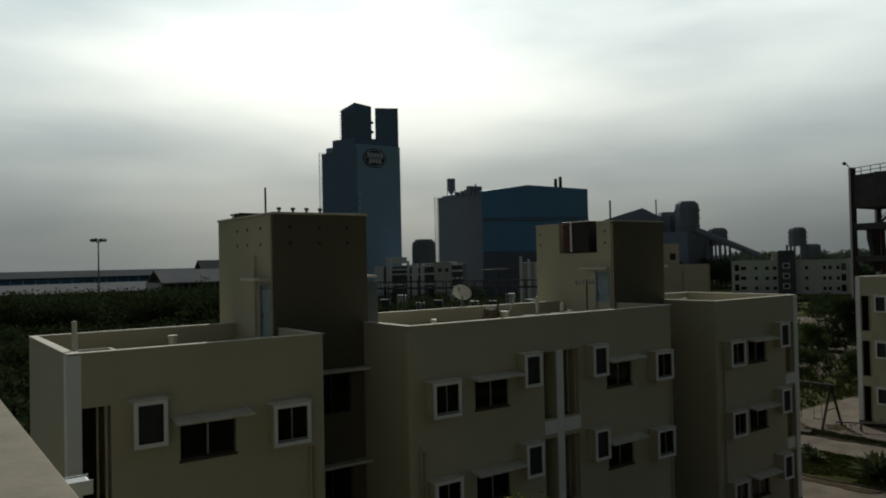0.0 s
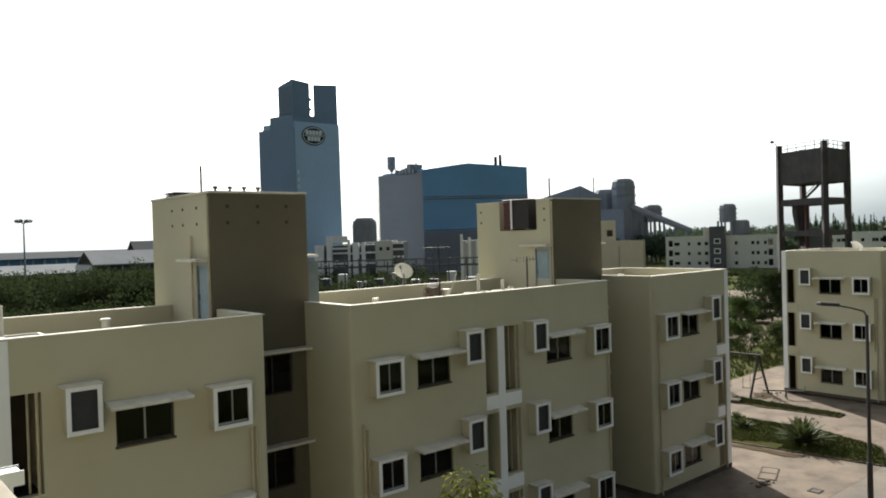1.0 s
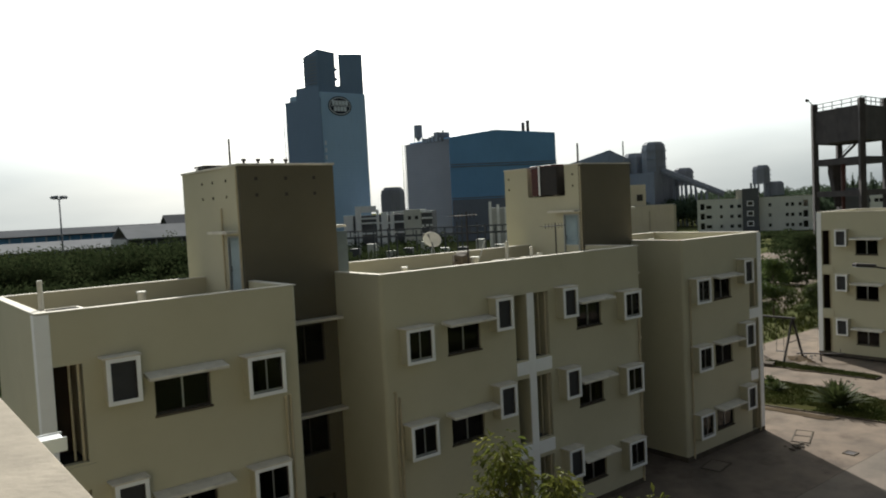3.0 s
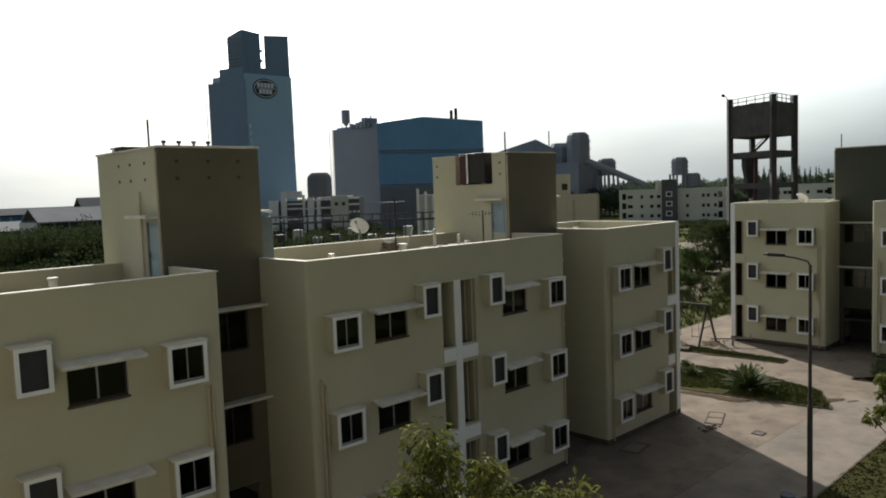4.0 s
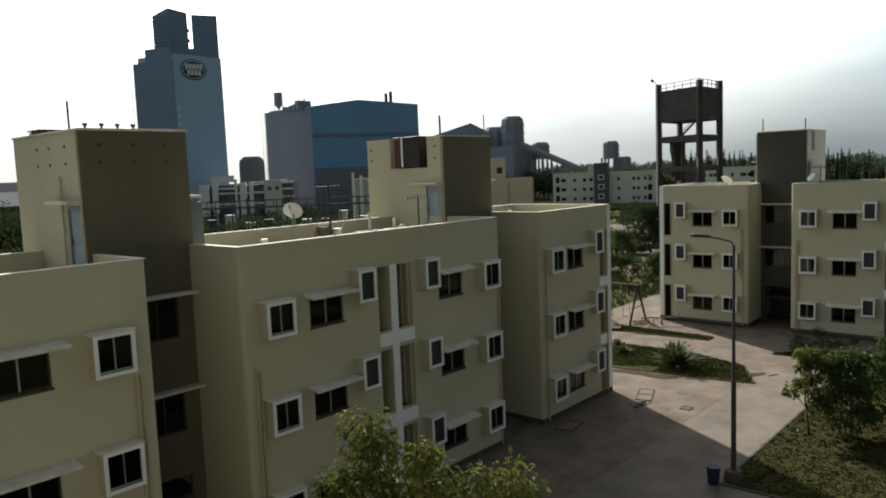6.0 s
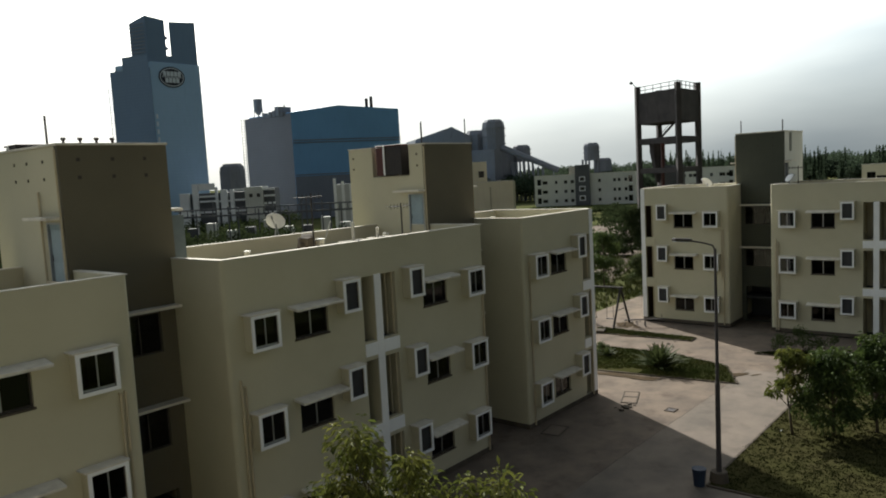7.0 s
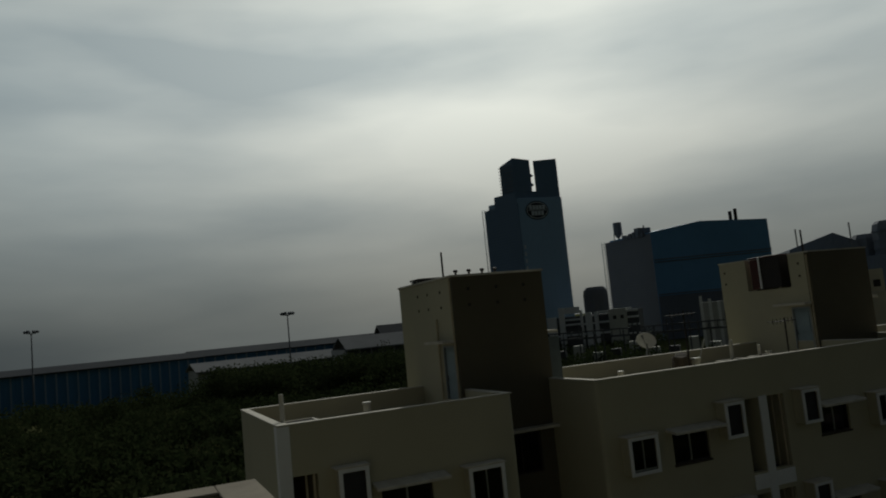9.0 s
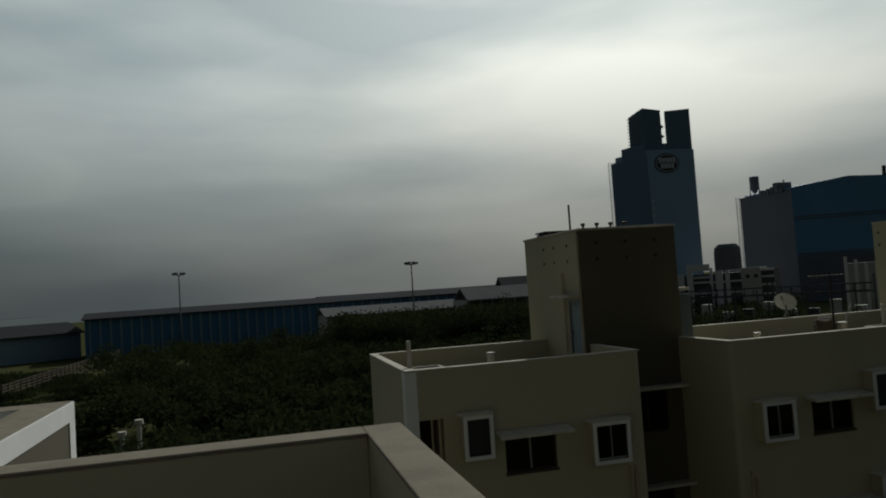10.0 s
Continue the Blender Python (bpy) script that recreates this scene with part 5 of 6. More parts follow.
        a = [bm.verts.new((rx * math.cos(2 * math.pi * i / 48), y, rz * math.sin(2 * math.pi * i / 48))) for i in range(48)]
        b = [bm.verts.new((rx * math.cos(2 * math.pi * i / 48), y - 0.1, rz * math.sin(2 * math.pi * i / 48))) for i in range(48)]
        bm.faces.new(a)
        for i in range(48):
            bm.faces.new((a[i], a[(i + 1) % 48], b[(i + 1) % 48], b[i]))
        return part("emblem", bm, mat, t, label)
    for rx, rz, y, mat, lb in ((4.1, 3.0, 0.05, "badge_dark", "dark oval emblem"), (3.75, 2.65, 0.1, "badge_white", "pale ring of the emblem"), (3.5, 2.4, 0.15, "badge_dark", "dark field of the emblem")):
        o = oval(rx, rz, y, M[mat], lb)
        o.matrix_basis = mtx
    bars = []
    for row, n, zc in ((0, 5, 0.95), (1, 4, -0.95)):
        w = 0.95
        for k in range(n):
            x = (k - (n - 1) / 2) * 1.15
            bars.append((x - w / 2, x + w / 2, 0.16, 0.22, zc - 0.68, zc + 0.68))
    bars.append((-3.2, 3.2, 0.16, 0.22, -0.1, 0.1))
    for q4 in bars:
        part("emblem_bar", boxes(q4), M["badge_white"], t, "pale bar on the emblem").matrix_basis = mtx
    return t


silo_tower()


def mill_house():
    t = thing("mill_house", pose(0, 0, 0), "large mill hall clad in grey and blue sheet", "industrial hall")
    A, C, Bp = polar(35.87, 262), polar(39.2, 250), polar(47.23, 262)
    v = A - C
    u = Bp - C
    def q(a, b):
        return C + u * a + v * b
    def wallp(pts, tops, z0=0):
        bm = bmesh.new()
        lo = [bm.verts.new((p.x, p.y, z0)) for p in pts]
        hi = [bm.verts.new((p.x, p.y, z)) for p, z in zip(pts, tops)]
        n = len(pts)
        for i in range(n):
            bm.faces.new((lo[i], lo[(i + 1) % n], hi[(i + 1) % n], hi[i]))
        bm.faces.new(hi)
        return bm
    part("grey_bay", wallp([q(0, 0), q(0, 1), q(0.35, 1), q(0.35, 0.01)], (34.6, 34.0, 34.0, 36.0)), M["mill_grey"], t, "grey clad bay")
    part("blue_bay", wallp([q(0.002, -0.004), q(0.43, -0.004), q(1, -0.004), q(1, 0.9), q(0.43, 0.9), q(0.002, 0.9)], (34.9, 37.0, 35.6, 35.0, 36.0, 34.5)), M["mill_blue"], t, "bright blue clad bay")
    bm = bmesh.new()
    for z in (14.5, 25.0, 25.8):
        a, b = q(0.002, -0.012), q(1.0, -0.012)
        tube(bm, (a.x, a.y, z), (b.x, b.y, z), 0.16, None, 6)
    part("seam", bm, M["mill_grey"], t)
    part("lower_band", wallp([q(0.002, -0.011), q(1.001, -0.011), q(1.001, -0.005), q(0.002, -0.005)], (14.0, 14.0, 14.0, 14.0)), M["mill_low"], t, "dark lower cladding")
    bm = bmesh.new()
    c = q(0, 1.05)
    for s in (-0.6, 0.6):
        tube(bm, (c.x + s, c.y, 0), (c.x + s, c.y, 34.5), 0.1, None, 5)
    for k in range(36):
        z = 0.5 + 0.95 * k
        tube(bm, (c.x - 0.7, c.y, z), (c.x + 0.7, c.y, z), 0.08, None, 4)
    part("ladder", bm, M["plant_grey"], t)
    h = q(0.0, 0.68)
    bm = tubes(((h.x, h.y, 36.5), (h.x, h.y, 40.2), 1.45, 1.45, 14), ((h.x, h.y, 35.0), (h.x, h.y, 36.5), 0.5, 1.45, 14))
    for a in (0.8, 2.4, 4.0, 5.5):
        tube(bm, (h.x + 1.5 * math.cos(a), h.y + 1.5 * math.sin(a), 34), (h.x + 1.3 * math.cos(a), h.y + 1.3 * math.sin(a), 37), 0.14, None, 5)
    part("dust_hopper", bm, M["plant_grey"], t)
    bm = bmesh.new()
    for k, hh in ((0.1, 0.8), (0.22, 0.5), (0.35, 1.0), (0.5, 1.3), (0.8, 0.6)):
        p = q(0.0, 0.05 + 0.55 * (1 - k))
        box(bm, p.x - 0.7, p.x + 0.7, p.y - 0.6, p.y + 0.6, 33.9, 34.6 + hh)
    p = q(0.06, 0.3)
    box(bm, p.x - 2.6, p.x + 2.6, p.y - 1, p.y + 1, 34, 37.0)
    p = q(0.0, 0.12)
    tube(bm, (p.x, p.y, 34), (p.x, p.y, 37.6), 0.22, None, 6)
    part("roof_plant", bm, M["plant_grey"], t)
    for k in (0.72, 0.765):
        p = q(k, 0.05)
        part("vent_stack", tubes(((p.x, p.y, 35), (p.x, p.y, 39.2 if k < 0.75 else 39.9), 0.55, 0.55, 10)), M["rust"], t)
    return t


mill_house()


def round_top(bm, az, d, w, z0, z1, cap, n=12):
    c = polar(az, d)
    r = w / 2
    prof = [(0.0, z0), (r, z0), (r, z1 - cap), (r * 0.93, z1 - cap * 0.4), (r * 0.7, z1), (0.0, z1 + 0.02)]
    rings = [[bm.verts.new((c.x + rr * math.cos(2 * math.pi * i / n), c.y + rr * math.sin(2 * math.pi * i / n), z)) for i in range(n)] for rr, z in prof[1:-1]]
    for a, b in zip(rings, rings[1:]):
        for i in range(n):
            bm.faces.new((a[i], a[(i + 1) % n], b[(i + 1) % n], b[i]))
    bm.faces.new(rings[-1])
    bm.faces.new(rings[0][::-1])


def bunker(az, d, w, z0, z1, label, legs=True, decks=True):
    """A clad bin on a frame of legs with walkways round it."""
    t = thing("storage_bunker", pose(0, 0, 0), label, "bunker", "storage bunkers of the works")
    bm = bmesh.new()
    round_top(bm, az, d, w, z0, z1, (z1 - z0) * 0.22, 8)
    part("bin", bm, M["plant_grey"], t)
    c = polar(az, d)
    if legs:
        for sx in (-1, 0, 1):
            for sy in (-1, 1):
                part("leg", tubes(((c.x + sx * w * 0.42, c.y + sy * w * 0.42, 0), (c.x + sx * w * 0.42, c.y + sy * w * 0.42, z0 + 0.5), 0.4, None, 6)), M["plant_grey"], t)
    if decks:
        for f in (0.2, 0.45, 0.7):
            z = z0 + (z1 - z0) * f
            part("walkway", tubes(((c.x, c.y, z), (c.x, c.y, z + 0.3), w * 0.54, None, 12)), M["plant_grey"], t)
    return t


bunker(54.35, 300, 9.0, 20.5, 32.6, "dark steel bunker with a chamfered crown")
bunker(53.0, 305, 9.5, 10, 29.0, "dark steel bunker beside a larger one", False)
bunker(56.4, 304, 7.2, 15.5, 22.2, "small dark bunker on trestle legs")
bunker(61.6, 300, 6.2, 14.5, 21.3, "lone dark bunker over the treetops", True)
bunker(62.45, 302, 6.5, 10, 15.2, "low dark bin beside a lone bunker", False, False)
bunker(34.7, 230, 7.4, 8.5, 18.6, "rounded dark bin between the silo and the mill", False, False)
t = thing("transfer_house", pose(0, 0, 0), "broad dark transfer house under the bunkers", "industrial hall")
c = polar(54.3, 303)
part("body", boxes((c.x - 8, c.x + 8, c.y - 6, c.y + 6, 8, 21)), M["plant_grey"], t)
for k in range(8):
    p = polar(55.6 + 0.33 * k, 300)
    part("leg", tubes(((p.x, p.y, 0), (p.x, p.y, 15.5 - 0.4 * k), 0.35, None, 6)), M["plant_grey"], t)
t = thing("conveyor", pose(0, 0, 0), "inclined covered conveyor gallery", "conveyor")
a, b = polar(54.9, 297, 21.5), polar(59.1, 292, 11.5)
bm = bmesh.new()
tube(bm, a, b, 1.3, 1.1, 8)
part("gallery", bm, M["plant_grey"], t)
for k in range(5):
    p = a.lerp(b, 0.2 + 0.18 * k)
    part("trestle", tubes(((p.x, p.y, 0), (p.x, p.y, p.z), 0.25, None, 5)), M["plant_grey"], t)
# gabled store behind the stair tower
t = thing("store_hall", pose(0, 0, 0), "grey gabled store hall on the skyline", "industrial hall")
bm = bmesh.new()
a, b, c = polar(48.4, 300), polar(51.2, 300), polar(52.6, 300)
pts = [(a, 26.5), (b, 30.8), (c, 26.8)]
fr = [bm.verts.new((p.x, p.y, z)) for p, z in pts] + [bm.verts.new((c.x, c.y, 0)), bm.verts.new((a.x, a.y, 0))]
off = Vector((14, 18, 0))
bk = [bm.verts.new(v.co + off) for v in fr]
bm.faces.new(fr)
bm.faces.new(bk[::-1])
for i in range(5):
    bm.faces.new((fr[i], bk[i], bk[(i + 1) % 5], fr[(i + 1) % 5]))
part("hall", bm, M["plant_grey"], t)
for az in (48.9, 52.2):
    p = polar(az, 150)
    part("mast", tubes(((p.x, p.y, 0), (p.x, p.y, 22.8), 0.12, None, 6)), M["plant_grey"], t)


def water_tower():
    t = thing("water_tower", pose(0, 0, 0), "dark concrete frame with a raised water tank", "water tower")
    near, left, right = polar(67.85, 104), polar(65.05, 109), polar(69.2, 110.5)
    def q(a, b):
        return near + (left - near) * a + (right - near) * b
    legs = [(0, 0), (1, 0), (0, 1), (1, 1)]
    tops = (22.4, 22.6, 22.7, 22.5)
    for (a, b), z in zip(legs, tops):
        p = q(a, b)
        bm = bmesh.new()
        tube(bm, (p.x, p.y, 0), (p.x, p.y, z), 0.46, None, 4)
        part("column", bm, M["rust"], t)
    def wall(a, b, z0, z1, th):
        pa, pb = q(*a), q(*b)
        d = pb - pa
        bm = bmesh.new()
        box(bm, 0, d.length, -th / 2, th / 2, z0, z1)
        ob = part("tank_wall", bm, M["rust"], t)
        ob.matrix_basis = pose(pa.x, pa.y, 0, 0, 0, math.degrees(math.atan2(d.y, d.x)))
        return ob
    for a, b in (((0, 0), (1, 0)), ((0, 0), (0, 1)), ((1, 0), (1, 1)), ((0, 1), (1, 1))):
        wall(a, b, 17.4, 21.6, 0.4).name = "tank_wall"
        for z0, z1 in ((14.6, 15.4), (10.6, 11.3), (5.5, 6.2)):
            wall(a, b, z0, z1, 0.45).name = "beam"
    bm = bmesh.new()
    bm.faces.new([bm.verts.new((q(a, b).x, q(a, b).y, 17.6)) for a, b in ((0, 0), (1, 0), (1, 1), (0, 1))])
    part("tank_floor", bm, M["rust"], t)
    # bent flight of stairs up the inside, with thin rails
    bm = bmesh.new()
    for (a, b, z), (a2, b2, z2) in (((0.75, 0.5, 15.2), (0.3, 0.5, 17.6)), ((0.95, 0.5, 14.8), (0.55, 0.5, 11.0)), ((0.55, 0.6, 11.0), (0.95, 0.6, 7.2))):
        p0, p1 = q(a, b), q(a2, b2)
        for o in (0, 0.5):
            tube(bm, (p0.x, p0.y, z + o), (p1.x, p1.y, z2 + o), 0.16 if not o else 0.05, None, 5)
    part("stair", bm, M["rust"], t)
    bm = bmesh.new()
    for k in range(6):
        p = q(k / 5, 0)
        tube(bm, (p.x, p.y, 21.5), (p.x, p.y, 22.5), 0.05, None, 4)
        p = q(0, k / 5)
        tube(bm, (p.x, p.y, 21.5), (p.x, p.y, 22.6), 0.05, None, 4)
    b, a, c = q(0, 0), q(1, 0), q(0, 1.06)
    for z in (22.0, 22.5):
        tube(bm, (a.x, a.y, z), (b.x, b.y, z + 0.1), 0.05, None, 4)
        tube(bm, (b.x, b.y, z + 0.1), (c.x, c.y, z + 0.1), 0.05, None, 4)
    part("rail", bm, M["rust"], t)
    # hopper and ducts below the tank
    p = q(0.8, 0.5)
    bm = tubes(((p.x, p.y, 9.2), (p.x, p.y, 13.6), 0.3, 1.1, 8), ((p.x, p.y, 13.6), (p.x, p.y, 14.8), 1.1, 1.1, 8))
    part("hopper", bm, M["rust"], t)
    p = q(0.4, 0.6)
    part("shaft", boxes((p.x - 1.3, p.x + 1.0, p.y - 1.0, p.y + 1.0, 0, 11.6)), M["slate"], t)
    p = q(0.6, 0.4)
    part("duct", tubes(((p.x, p.y, 8), (p.x, p.y, 15), 0.3, 0.3, 6)), M["redtank"], t)
    p = q(1, 0)
    part("lamp_arm", tubes(((p.x, p.y, 22.3), (p.x - 0.3, p.y + 0.6, 23.2), 0.06), ((p.x - 0.3, p.y + 0.6, 23.1), (p.x - 0.4, p.y + 0.9, 23.3), 0.2)), M["iron"], t)
    return t


water_tower()


def far_block(m, width, floors, label, seed, tower=None, wall="grey_wall"):
    """A distant flat block: pierced facade, panes, stair tower, end balconies."""
    t = thing("apartment_building", m, label, "building", "apartment blocks of the estate")
    H = 3.0 * floors + 0.9
    rng = random.Random(seed)
    wins = []
    for fl in range(floors):
        for x in (2.6, 3.4, 6.6, 9.5, 11.6, 20.2, 24.8, 26.2, 28.2):
            x = x * width / 31.6
            s = 0.55 if x / width * 31.6 not in (9.5, 11.6) else 0.7
            wins.append((x, x + s * 1.5, 3 * fl + 1.1, 3 * fl + 2.1))
        for x in (0.9, 29.4):
            x = x * width / 31.6
            wins.append((x, x + 1.25, 3 * fl + 0.5, 3 * fl + 2.7))
    wins = [w for w in wins if not (tower and tower[0] - 0.3 < w[1] and w[0] < tower[1] + 0.3)]
    part("wall", pierced(0, width, 0, H, 0, 0.25, wins), M[wall], t)
    part("wall", boxes((0, 0.25, 0.25, 8, 0, H), (width - 0.25, width, 0.25, 8, 0, H), (0.25, width - 0.25, 7.75, 8, 0, H)), M[wall], t)
    part("roof_deck", boxes((0.25, width - 0.25, 0.25, 7.75, H - 0.9, H - 0.6)), M["roofdeck"], t)
    part("coping", boxes((-0.05, width + 0.05, -0.05, 0.3, H, H + 0.1)), M["coping"], t)
    for a, b, z0, z1 in wins:
        w = part("window", boxes((a, b, 0.14, 0.2, z0, z0 + 0.06), (a, b, 0.14, 0.2, z1 - 0.06, z1), ((a + b) / 2 - 0.04, (a + b) / 2 + 0.04, 0.14, 0.2, z0 + 0.06, z1 - 0.06)), M["dark_frame"], t)
        part("pane", boxes((a, b, 0.2, 0.21, z0, z1)), M["glass"], w)
        if b - a > 1.2:
            part("balcony_rail", boxes((a, b, 0.02, 0.1, z0, z0 + 0.25)), M["white"], w)
    if tower:
        a, b = tower
        tw = part("stair_tower", boxes((a, b, -1.2, -0.01, 0, H + 2.9)), M["slate"], t, "dark slate stair tower")
        part("tower_wall", boxes((a - 2.2, a - 0.01, 0.5, 4, H, H + 2.6)), M["coping"], tw, "cream side of the stair tower")
        for fl in range(3):
            z = 3 * fl + 2.3
            m_ = (a + b) / 2
            wi = part("window", boxes((m_ - 0.95, m_ - 0.7, -1.3, -1.2, z - 0.8, z + 0.8), (m_ + 0.7, m_ + 0.95, -1.3, -1.2, z - 0.8, z + 0.8), (m_ - 0.7, m_ + 0.7, -1.3, -1.2, z + 0.55, z + 0.8), (m_ - 0.7, m_ + 0.7, -1.3, -1.2, z - 0.8, z - 0.55)), M["white"], tw, "white rimmed stair window")
            part("pane", boxes((m_ - 0.7, m_ + 0.7, -1.22, -1.205, z - 0.55, z + 0.55)), M["dark_frame"], wi)
    return t


def facing(az, d, az2, d2):
    """Pose of a facade that runs from the first to the second bearing, and its length."""
    a, b = polar(az, d), polar(az2, d2)
    e = b - a
    return pose(a.x, a.y, 0, 0, 0, math.degrees(math.atan2(e.y, e.x))), e.length


m, w = facing(57.28, 246, 64.75, 240)
far_block(m, w, 3, "distant grey three-storey block with a slate stair tower", 1, (w * 0.42, w * 0.56))
m, w = facing(67.2, 250, 71.5, 246)
far_block(m, w, 3, "distant grey three-storey block behind the water tower", 2, None)
m, w = facing(50.3, 118, 55.75, 122)
t = thing("apartment_building", m, "cream block with a stepped stair tower", "building", "apartment blocks of the estate")
part("wall", boxes((0, w * 0.985, 0, 8, 0, 10.4)), M["cream_light"], t, bevel=0.03)
part("wall", boxes((w, w + 0.8, 1.5, 8, 0, 10.3)), M["cream"], t, bevel=0.03)
part("coping", boxes((-0.05, w, -0.05, 0.3, 10.401, 10.5)), M["coping"], t)
tw = part("stair_tower", boxes((w * 0.3, w * 0.64, 0.6, 6, 10.401, 13.7)), M["cream_light"], t, bevel=0.03)
wi = part("window", boxes((w * 0.52, w * 0.52 + 0.9, 0.5, 0.59, 11.2, 12.2)), M["dark_frame"], tw)
part("rain_pipe", tubes(((w * 0.66, -0.06, 0), (w * 0.66, -0.06, 9.6), 0.09)), M["pipe"], t)
m, w = facing(79.5, 140, 90, 138)
far_block(m, w, 3, "cream three-storey block beyond the yard", 4, None, "cream_light")


def office_block():
    """White office beside the silo: stepped upright bays and dark ribbons."""
    m, w = facing(30.9, 176, 37.6, 172)
    t = thing("office_building", m, "white stepped office building with dark window bands", "office building")
    part("core", boxes((0.02 * w, 0.68 * w, 0.8, 9, 0, 10.7), (0.88 * w, w, 0.8, 9, 0, 11.2)), M["slate"], t, "dark glazed core")
    for a, b, h in ((0, 0.10, 10.9), (0.135, 0.195, 12.9), (0.375, 0.40, 12.0), (0.43, 0.50, 11.35), (0.53, 0.57, 11.35)):
        part("bay", boxes((w * a, w * b, 0, 0.79, 0, h)), M["white"], t, "white upright bay", bevel=0.02)
    part("bay", boxes((w * 0.2, w * 0.372, 0.1, 0.79, 11.4, 12.9)), M["white"], t, "white head band")
    for a, b, zs in ((0.1, 0.135, (6.2,)), (0.2, 0.372, (6.3, 8.7, 9.8)), (0.40, 0.43, (6.3, 8.6)), (0.5, 0.53, (6.3, 8.6)), (0.575, 0.685, (6.3, 8.7, 11.0)), (0.885, 1.0, (5.6, 7.6, 9.3, 10.7))):
        for z in zs:
            part("ledge", boxes((w * a, w * b, 0.25, 0.79, z, z + 0.42)), M["white"], t, "white ledge")
    part("wing", boxes((w * 0.69, w * 0.88, -0.3, 9, 0, 11.6)), M["grey_wall"], t, "grey cream wing")
    for k in (0.735, 0.815):
        part("window", boxes((w * k, w * k + 0.75, -0.34, -0.3, 9.3, 10.1)), M["dark_frame"], t)
    m2, w2 = facing(42.0, 190, 44.4, 190)
    t2 = thing("office_building", m2, "small white annexe before the mill hall", "office building")
    part("core", boxes((0, w2, 0.5, 6, 0, 11.0)), M["shed_white"], t2)
    for k in range(4):
        part("bay", boxes((w2 * k / 4, w2 * k / 4 + 0.7, 0, 0.499, 0, 12.6 - 0.8 * k)), M["white"], t2)
    return t


office_block()


def switchyard():
    """Rows of thin lattice posts and cross beams before the works."""
    m, w = facing(30.5, 128, 43.5, 122)
    t = thing("switchyard", m, "grey steel posts and beams of an electric switchyard", "switchyard")
    rng = random.Random(4)
    n = 17
    for k in range(n):
        x = w * k / (n - 1)
        h = rng.uniform(7.6, 9.8)
        y = rng.uniform(-4, 4)
        part("post", boxes((x - 0.1, x + 0.1, y - 0.1, y + 0.1, -0.1, h)), M["slate"], t)
    for z, y in ((7.4, -4), (8.3, 0), (7.0, 4)):
        part("beam", boxes((0, w, y - 0.1, y + 0.1, z, z + 0.22)), M["slate"], t)
    for k in range(22):
        x = w * (k + 0.5) / 22
        part("insulator", tubes(((x, -4, 7.62), (x, -4, 8.5), 0.1, 0.06, 6)), M["slate"], t)
    for k in range(9):
        x = w * (k + 0.3) / 9
        part("transformer", boxes((x - 0.8, x + 0.8, 5, 6.5, -0.1, 5.2 + 0.8 * math.sin(k * 2))), M["grey_wall"] if k % 3 else M["slate"], t)
    return t


switchyard()


# ---- the long sheds and lamp masts across the scrub ----
def long_shed(az0, d0, az1, d1, zw, zr, depth, wall, label, ribs=0, name="long_shed", roof="shed_roof"):
    m, w = facing(az0, d0, az1, d1)
    t = thing(name, m, label, "shed", "long sheds of the works")
    for q in ((0, w, 0, 0.3, 0, zw), (0, 0.3, 0.301, depth, 0, zw), (w - 0.3, w, 0.301, depth, 0, zw)):
        part("wall", boxes(q), M[wall], t)
    bm = bmesh.new()
    prof = ((-1.2, zw - 0.4), (depth / 2, zr), (depth + 1, zw - 0.4), (depth + 1, zw - 0.1), (depth / 2, zr + 0.3), (-1.2, zw - 0.1))
    a = [bm.verts.new((-0.6, y, z)) for y, z in prof]
    b = [bm.verts.new((w + 0.6, y, z)) for y, z in prof]
    for i in range(6):
        bm.faces.new((a[i], a[(i + 1) % 6], b[(i + 1) % 6], b[i]))
    bm.faces.new(a)
    bm.faces.new(b[::-1])
    part("roof", bm, M[roof], t, "grey sheet roof")
    for k in range(ribs):
        x = w * (k + 0.5) / ribs
        part("column", boxes((x - 0.2, x + 0.2, -0.25, -0.01, 0, zw - 0.5)), M["shed_pale"], t, "faded blue sheet column")
    return t


long_shed(-11.95, 200, 5.1, 205, 9.75, 10.7, 24, "shed_blue", "long blue sheet-metal shed with pale columns", 26)
long_shed(4.9, 206, 25, 236, 9.8, 11.0, 26, "shed_blue", "long grey roofed shed with blue bays beyond the scrub", 30)
long_shed(-34, 200, -12.2, 212, 6.6, 8.8, 20, "shed_pale", "low grey roofed shed beside the blue one", 0)
long_shed(4.75, 172, 15.5, 180, 6.9, 8.3, 14, "shed_white", "low shed with a pale sheet roof", 8, roof="shed_sheet")
long_shed(15.6, 166, 22.5, 172, 8.6, 10.9, 12, "slate", "open store with white posts and a grey roof", 0, roof="shed_sheet")
m, w = facing(15.6, 166, 22.5, 172)
t = thing("open_store", m, "white gable wall, posts and rail of an open store", "shed", "long sheds of the works")
for k in range(9):
    part("post", boxes((w * k / 8 - 0.15, w * k / 8 + 0.15, -0.35, -0.02, 0, 8.2)), M["shed_white"], t)
part("rail", boxes((0, w, -0.33, -0.04, 8.2, 8.45)), M["shed_white"], t)
bm = bmesh.new()
box(bm, -0.9, -0.61, -1.2, 13, 0, 8.4)
part("gable_wall", bm, M["shed_white"], t)
long_shed(18.4, 190, 25.5, 195, 10.4, 13.0, 14, "slate", "grey gabled store with a raised roof", 4)


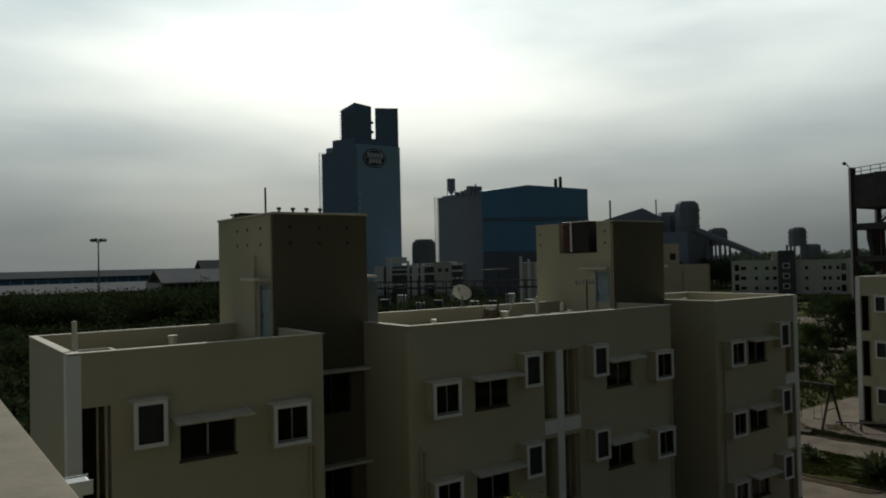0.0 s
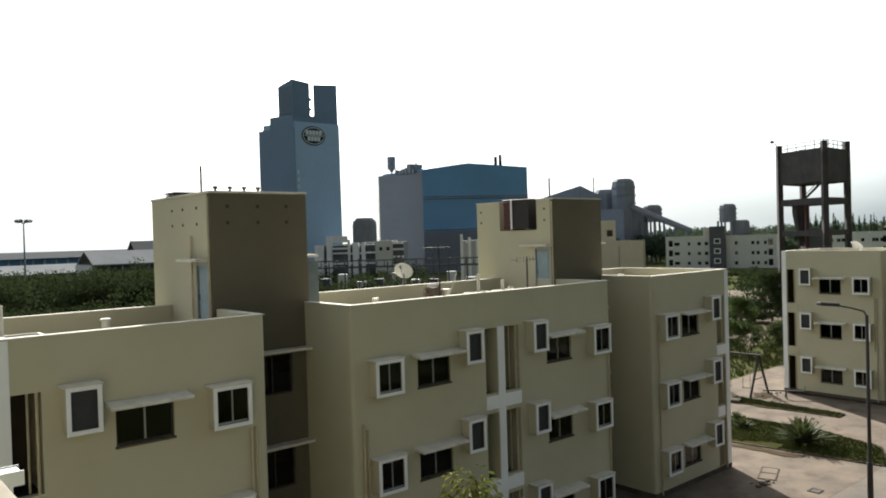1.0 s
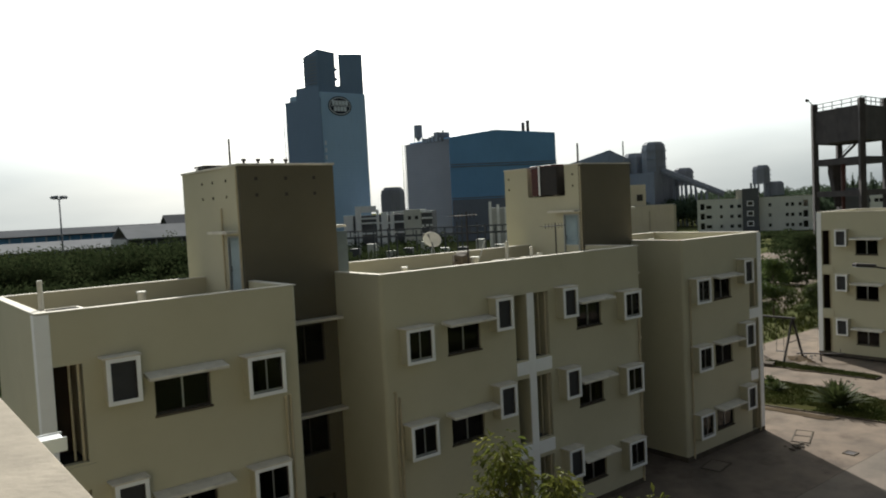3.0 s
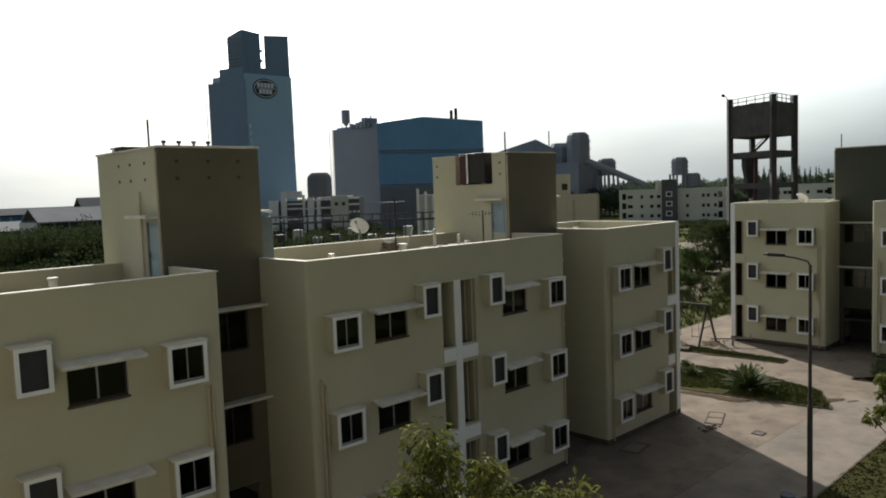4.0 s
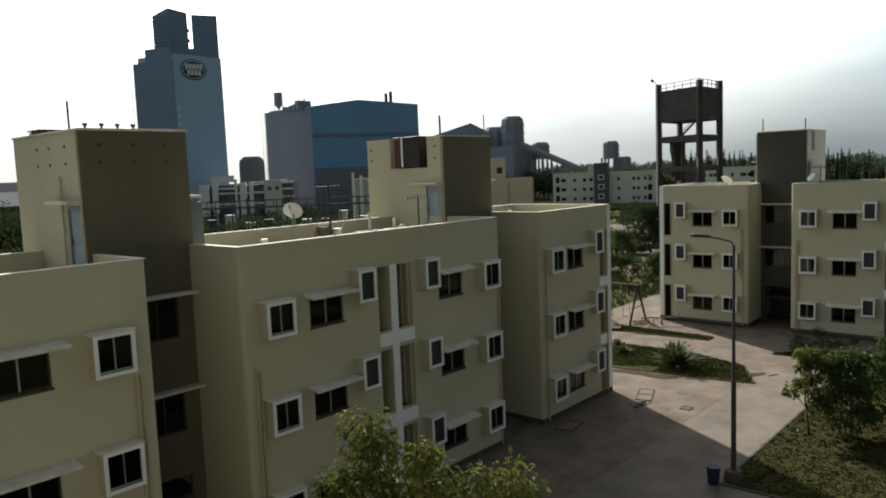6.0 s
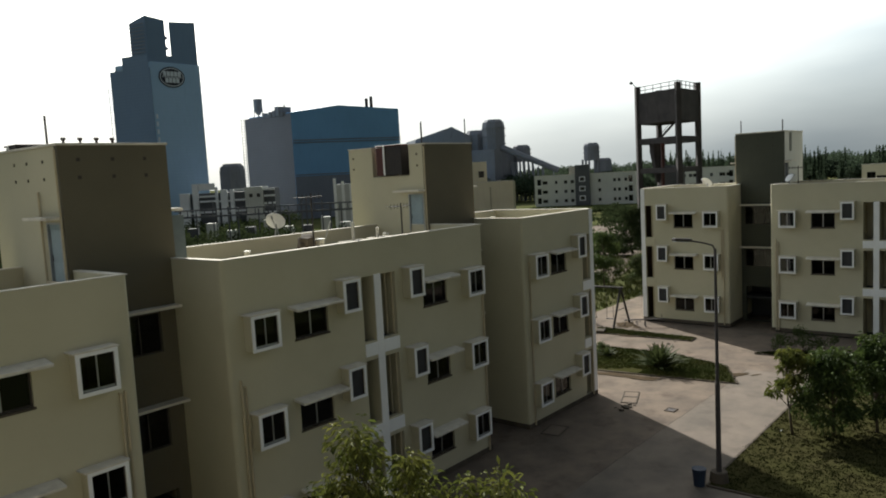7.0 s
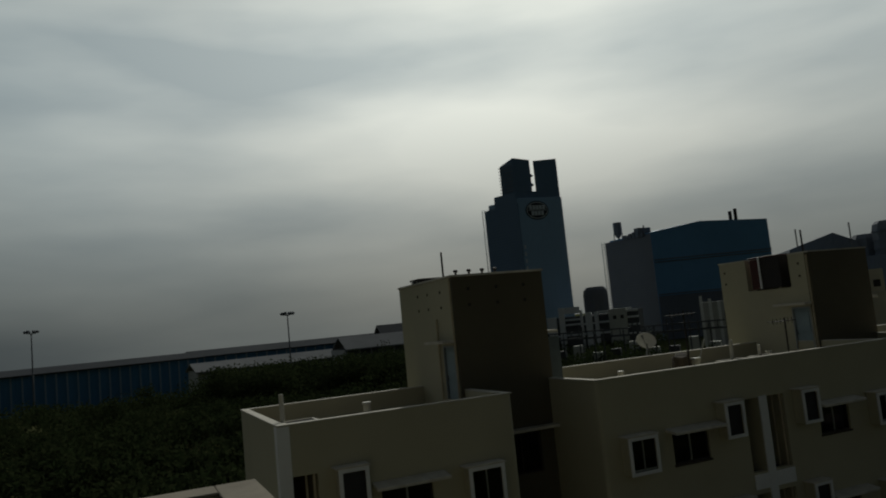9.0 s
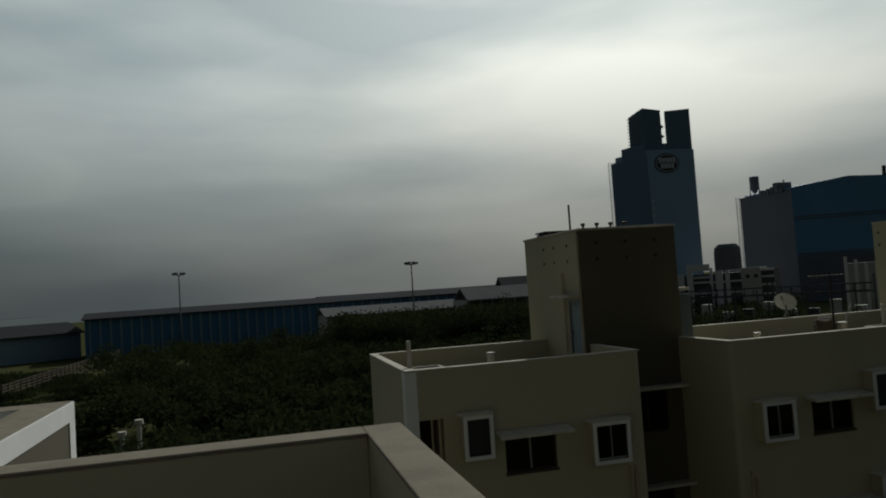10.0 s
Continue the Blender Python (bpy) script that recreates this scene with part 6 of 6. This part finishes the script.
def lamp_mast(az, d, h):
    t = thing("lamp_mast", Matrix.Translation(polar(az, d)), "tall lamp mast with a ring of floodlights", "lamp mast", "lamp masts")
    part("pole", tubes(((0, 0, 0), (0, 0, h), 0.24, 0.12, 8)), M["plant_grey"], t)
    part("ring", tubes(((0, 0, h - 0.25), (0, 0, h - 0.05), 0.3, 0.3, 10)), M["plant_grey"], t)
    for k in range(6):
        a = k * math.pi / 3
        part("arm", tubes(((0, 0, h - 0.15), (1.25 * math.cos(a), 1.25 * math.sin(a), h + 0.15), 0.06)), M["plant_grey"], t)
        bm = bmesh.new()
        box(bm, -0.26, 0.26, -0.3, 0.3, -0.22, 0.3, pose(1.3 * math.cos(a), 1.3 * math.sin(a), h + 0.25, 0, 35, math.degrees(a)))
        part("floodlight", bm, M["plant_grey"], t)


lamp_mast(11.38, 172, 17.4)
lamp_mast(-5.67, 196, 19.0)


def lattice_fence():
    """Precast boundary wall with rows of square openings."""
    a, b = Vector((-35.4, 115.7, 0)), Vector((-32.0, 189.0, 0))
    e = b - a
    t = thing("boundary_wall", pose(a.x, a.y, 0, 0, 0, math.degrees(math.atan2(e.y, e.x))), "precast boundary wall with rows of openings", "fence")
    n = int(e.length / 2.4)
    for k in range(n + 1):
        part("post", boxes((k * 2.4 - 0.13, k * 2.4 + 0.13, -0.13, 0.13, -0.12, 2.4)), M["plinth"], t)
    for k in range(n):
        for z in (0.0, 0.8, 1.25, 1.7, 2.1):
            part("rail", boxes((k * 2.4 + 0.131, k * 2.4 + 2.269, -0.06, 0.06, z, z + (0.6 if z == 0 else 0.2))), M["plinth"], t)


lattice_fence()
for az, d, h in ((-10.09, 56, 3.5), (-8.97, 58, 3.9)):
    t = thing("gate_pillar", Matrix.Translation(polar(az, d)), "slim pillar with a pale cap in the scrub", "pillar", "capped pillars")
    part("shaft", tubes(((0, 0, -0.1), (0, 0, h - 0.3), 0.16, 0.16, 10)), M["pvc"], t)
    part("cap", tubes(((0, 0, h - 0.3), (0, 0, h), 0.34, 0.3, 12)), M["coping"], t)

# far low strip, added and glowing as haze, that closes the plain beyond the sheds
bm = bmesh.new()
lo = [bm.verts.new((*polar(az, 850).xy, -0.12)) for az in range(-60, 31, 5)]
hi = [bm.verts.new((*polar(az, 850).xy, 8.2 + 0.5 * math.sin(az))) for az in range(-60, 31, 5)]
for i in range(len(lo) - 1):
    bm.faces.new((lo[i], lo[i + 1], hi[i + 1], hi[i]))
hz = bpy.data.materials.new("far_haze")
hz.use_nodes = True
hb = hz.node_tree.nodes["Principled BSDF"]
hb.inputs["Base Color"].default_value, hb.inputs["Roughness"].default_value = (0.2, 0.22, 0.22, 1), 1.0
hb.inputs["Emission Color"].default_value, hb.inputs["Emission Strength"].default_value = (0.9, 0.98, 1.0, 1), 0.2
solid("backdrop", bm, hz, "far pale glowing strip for the haze beyond the sheds", "treeline", kind="structure")
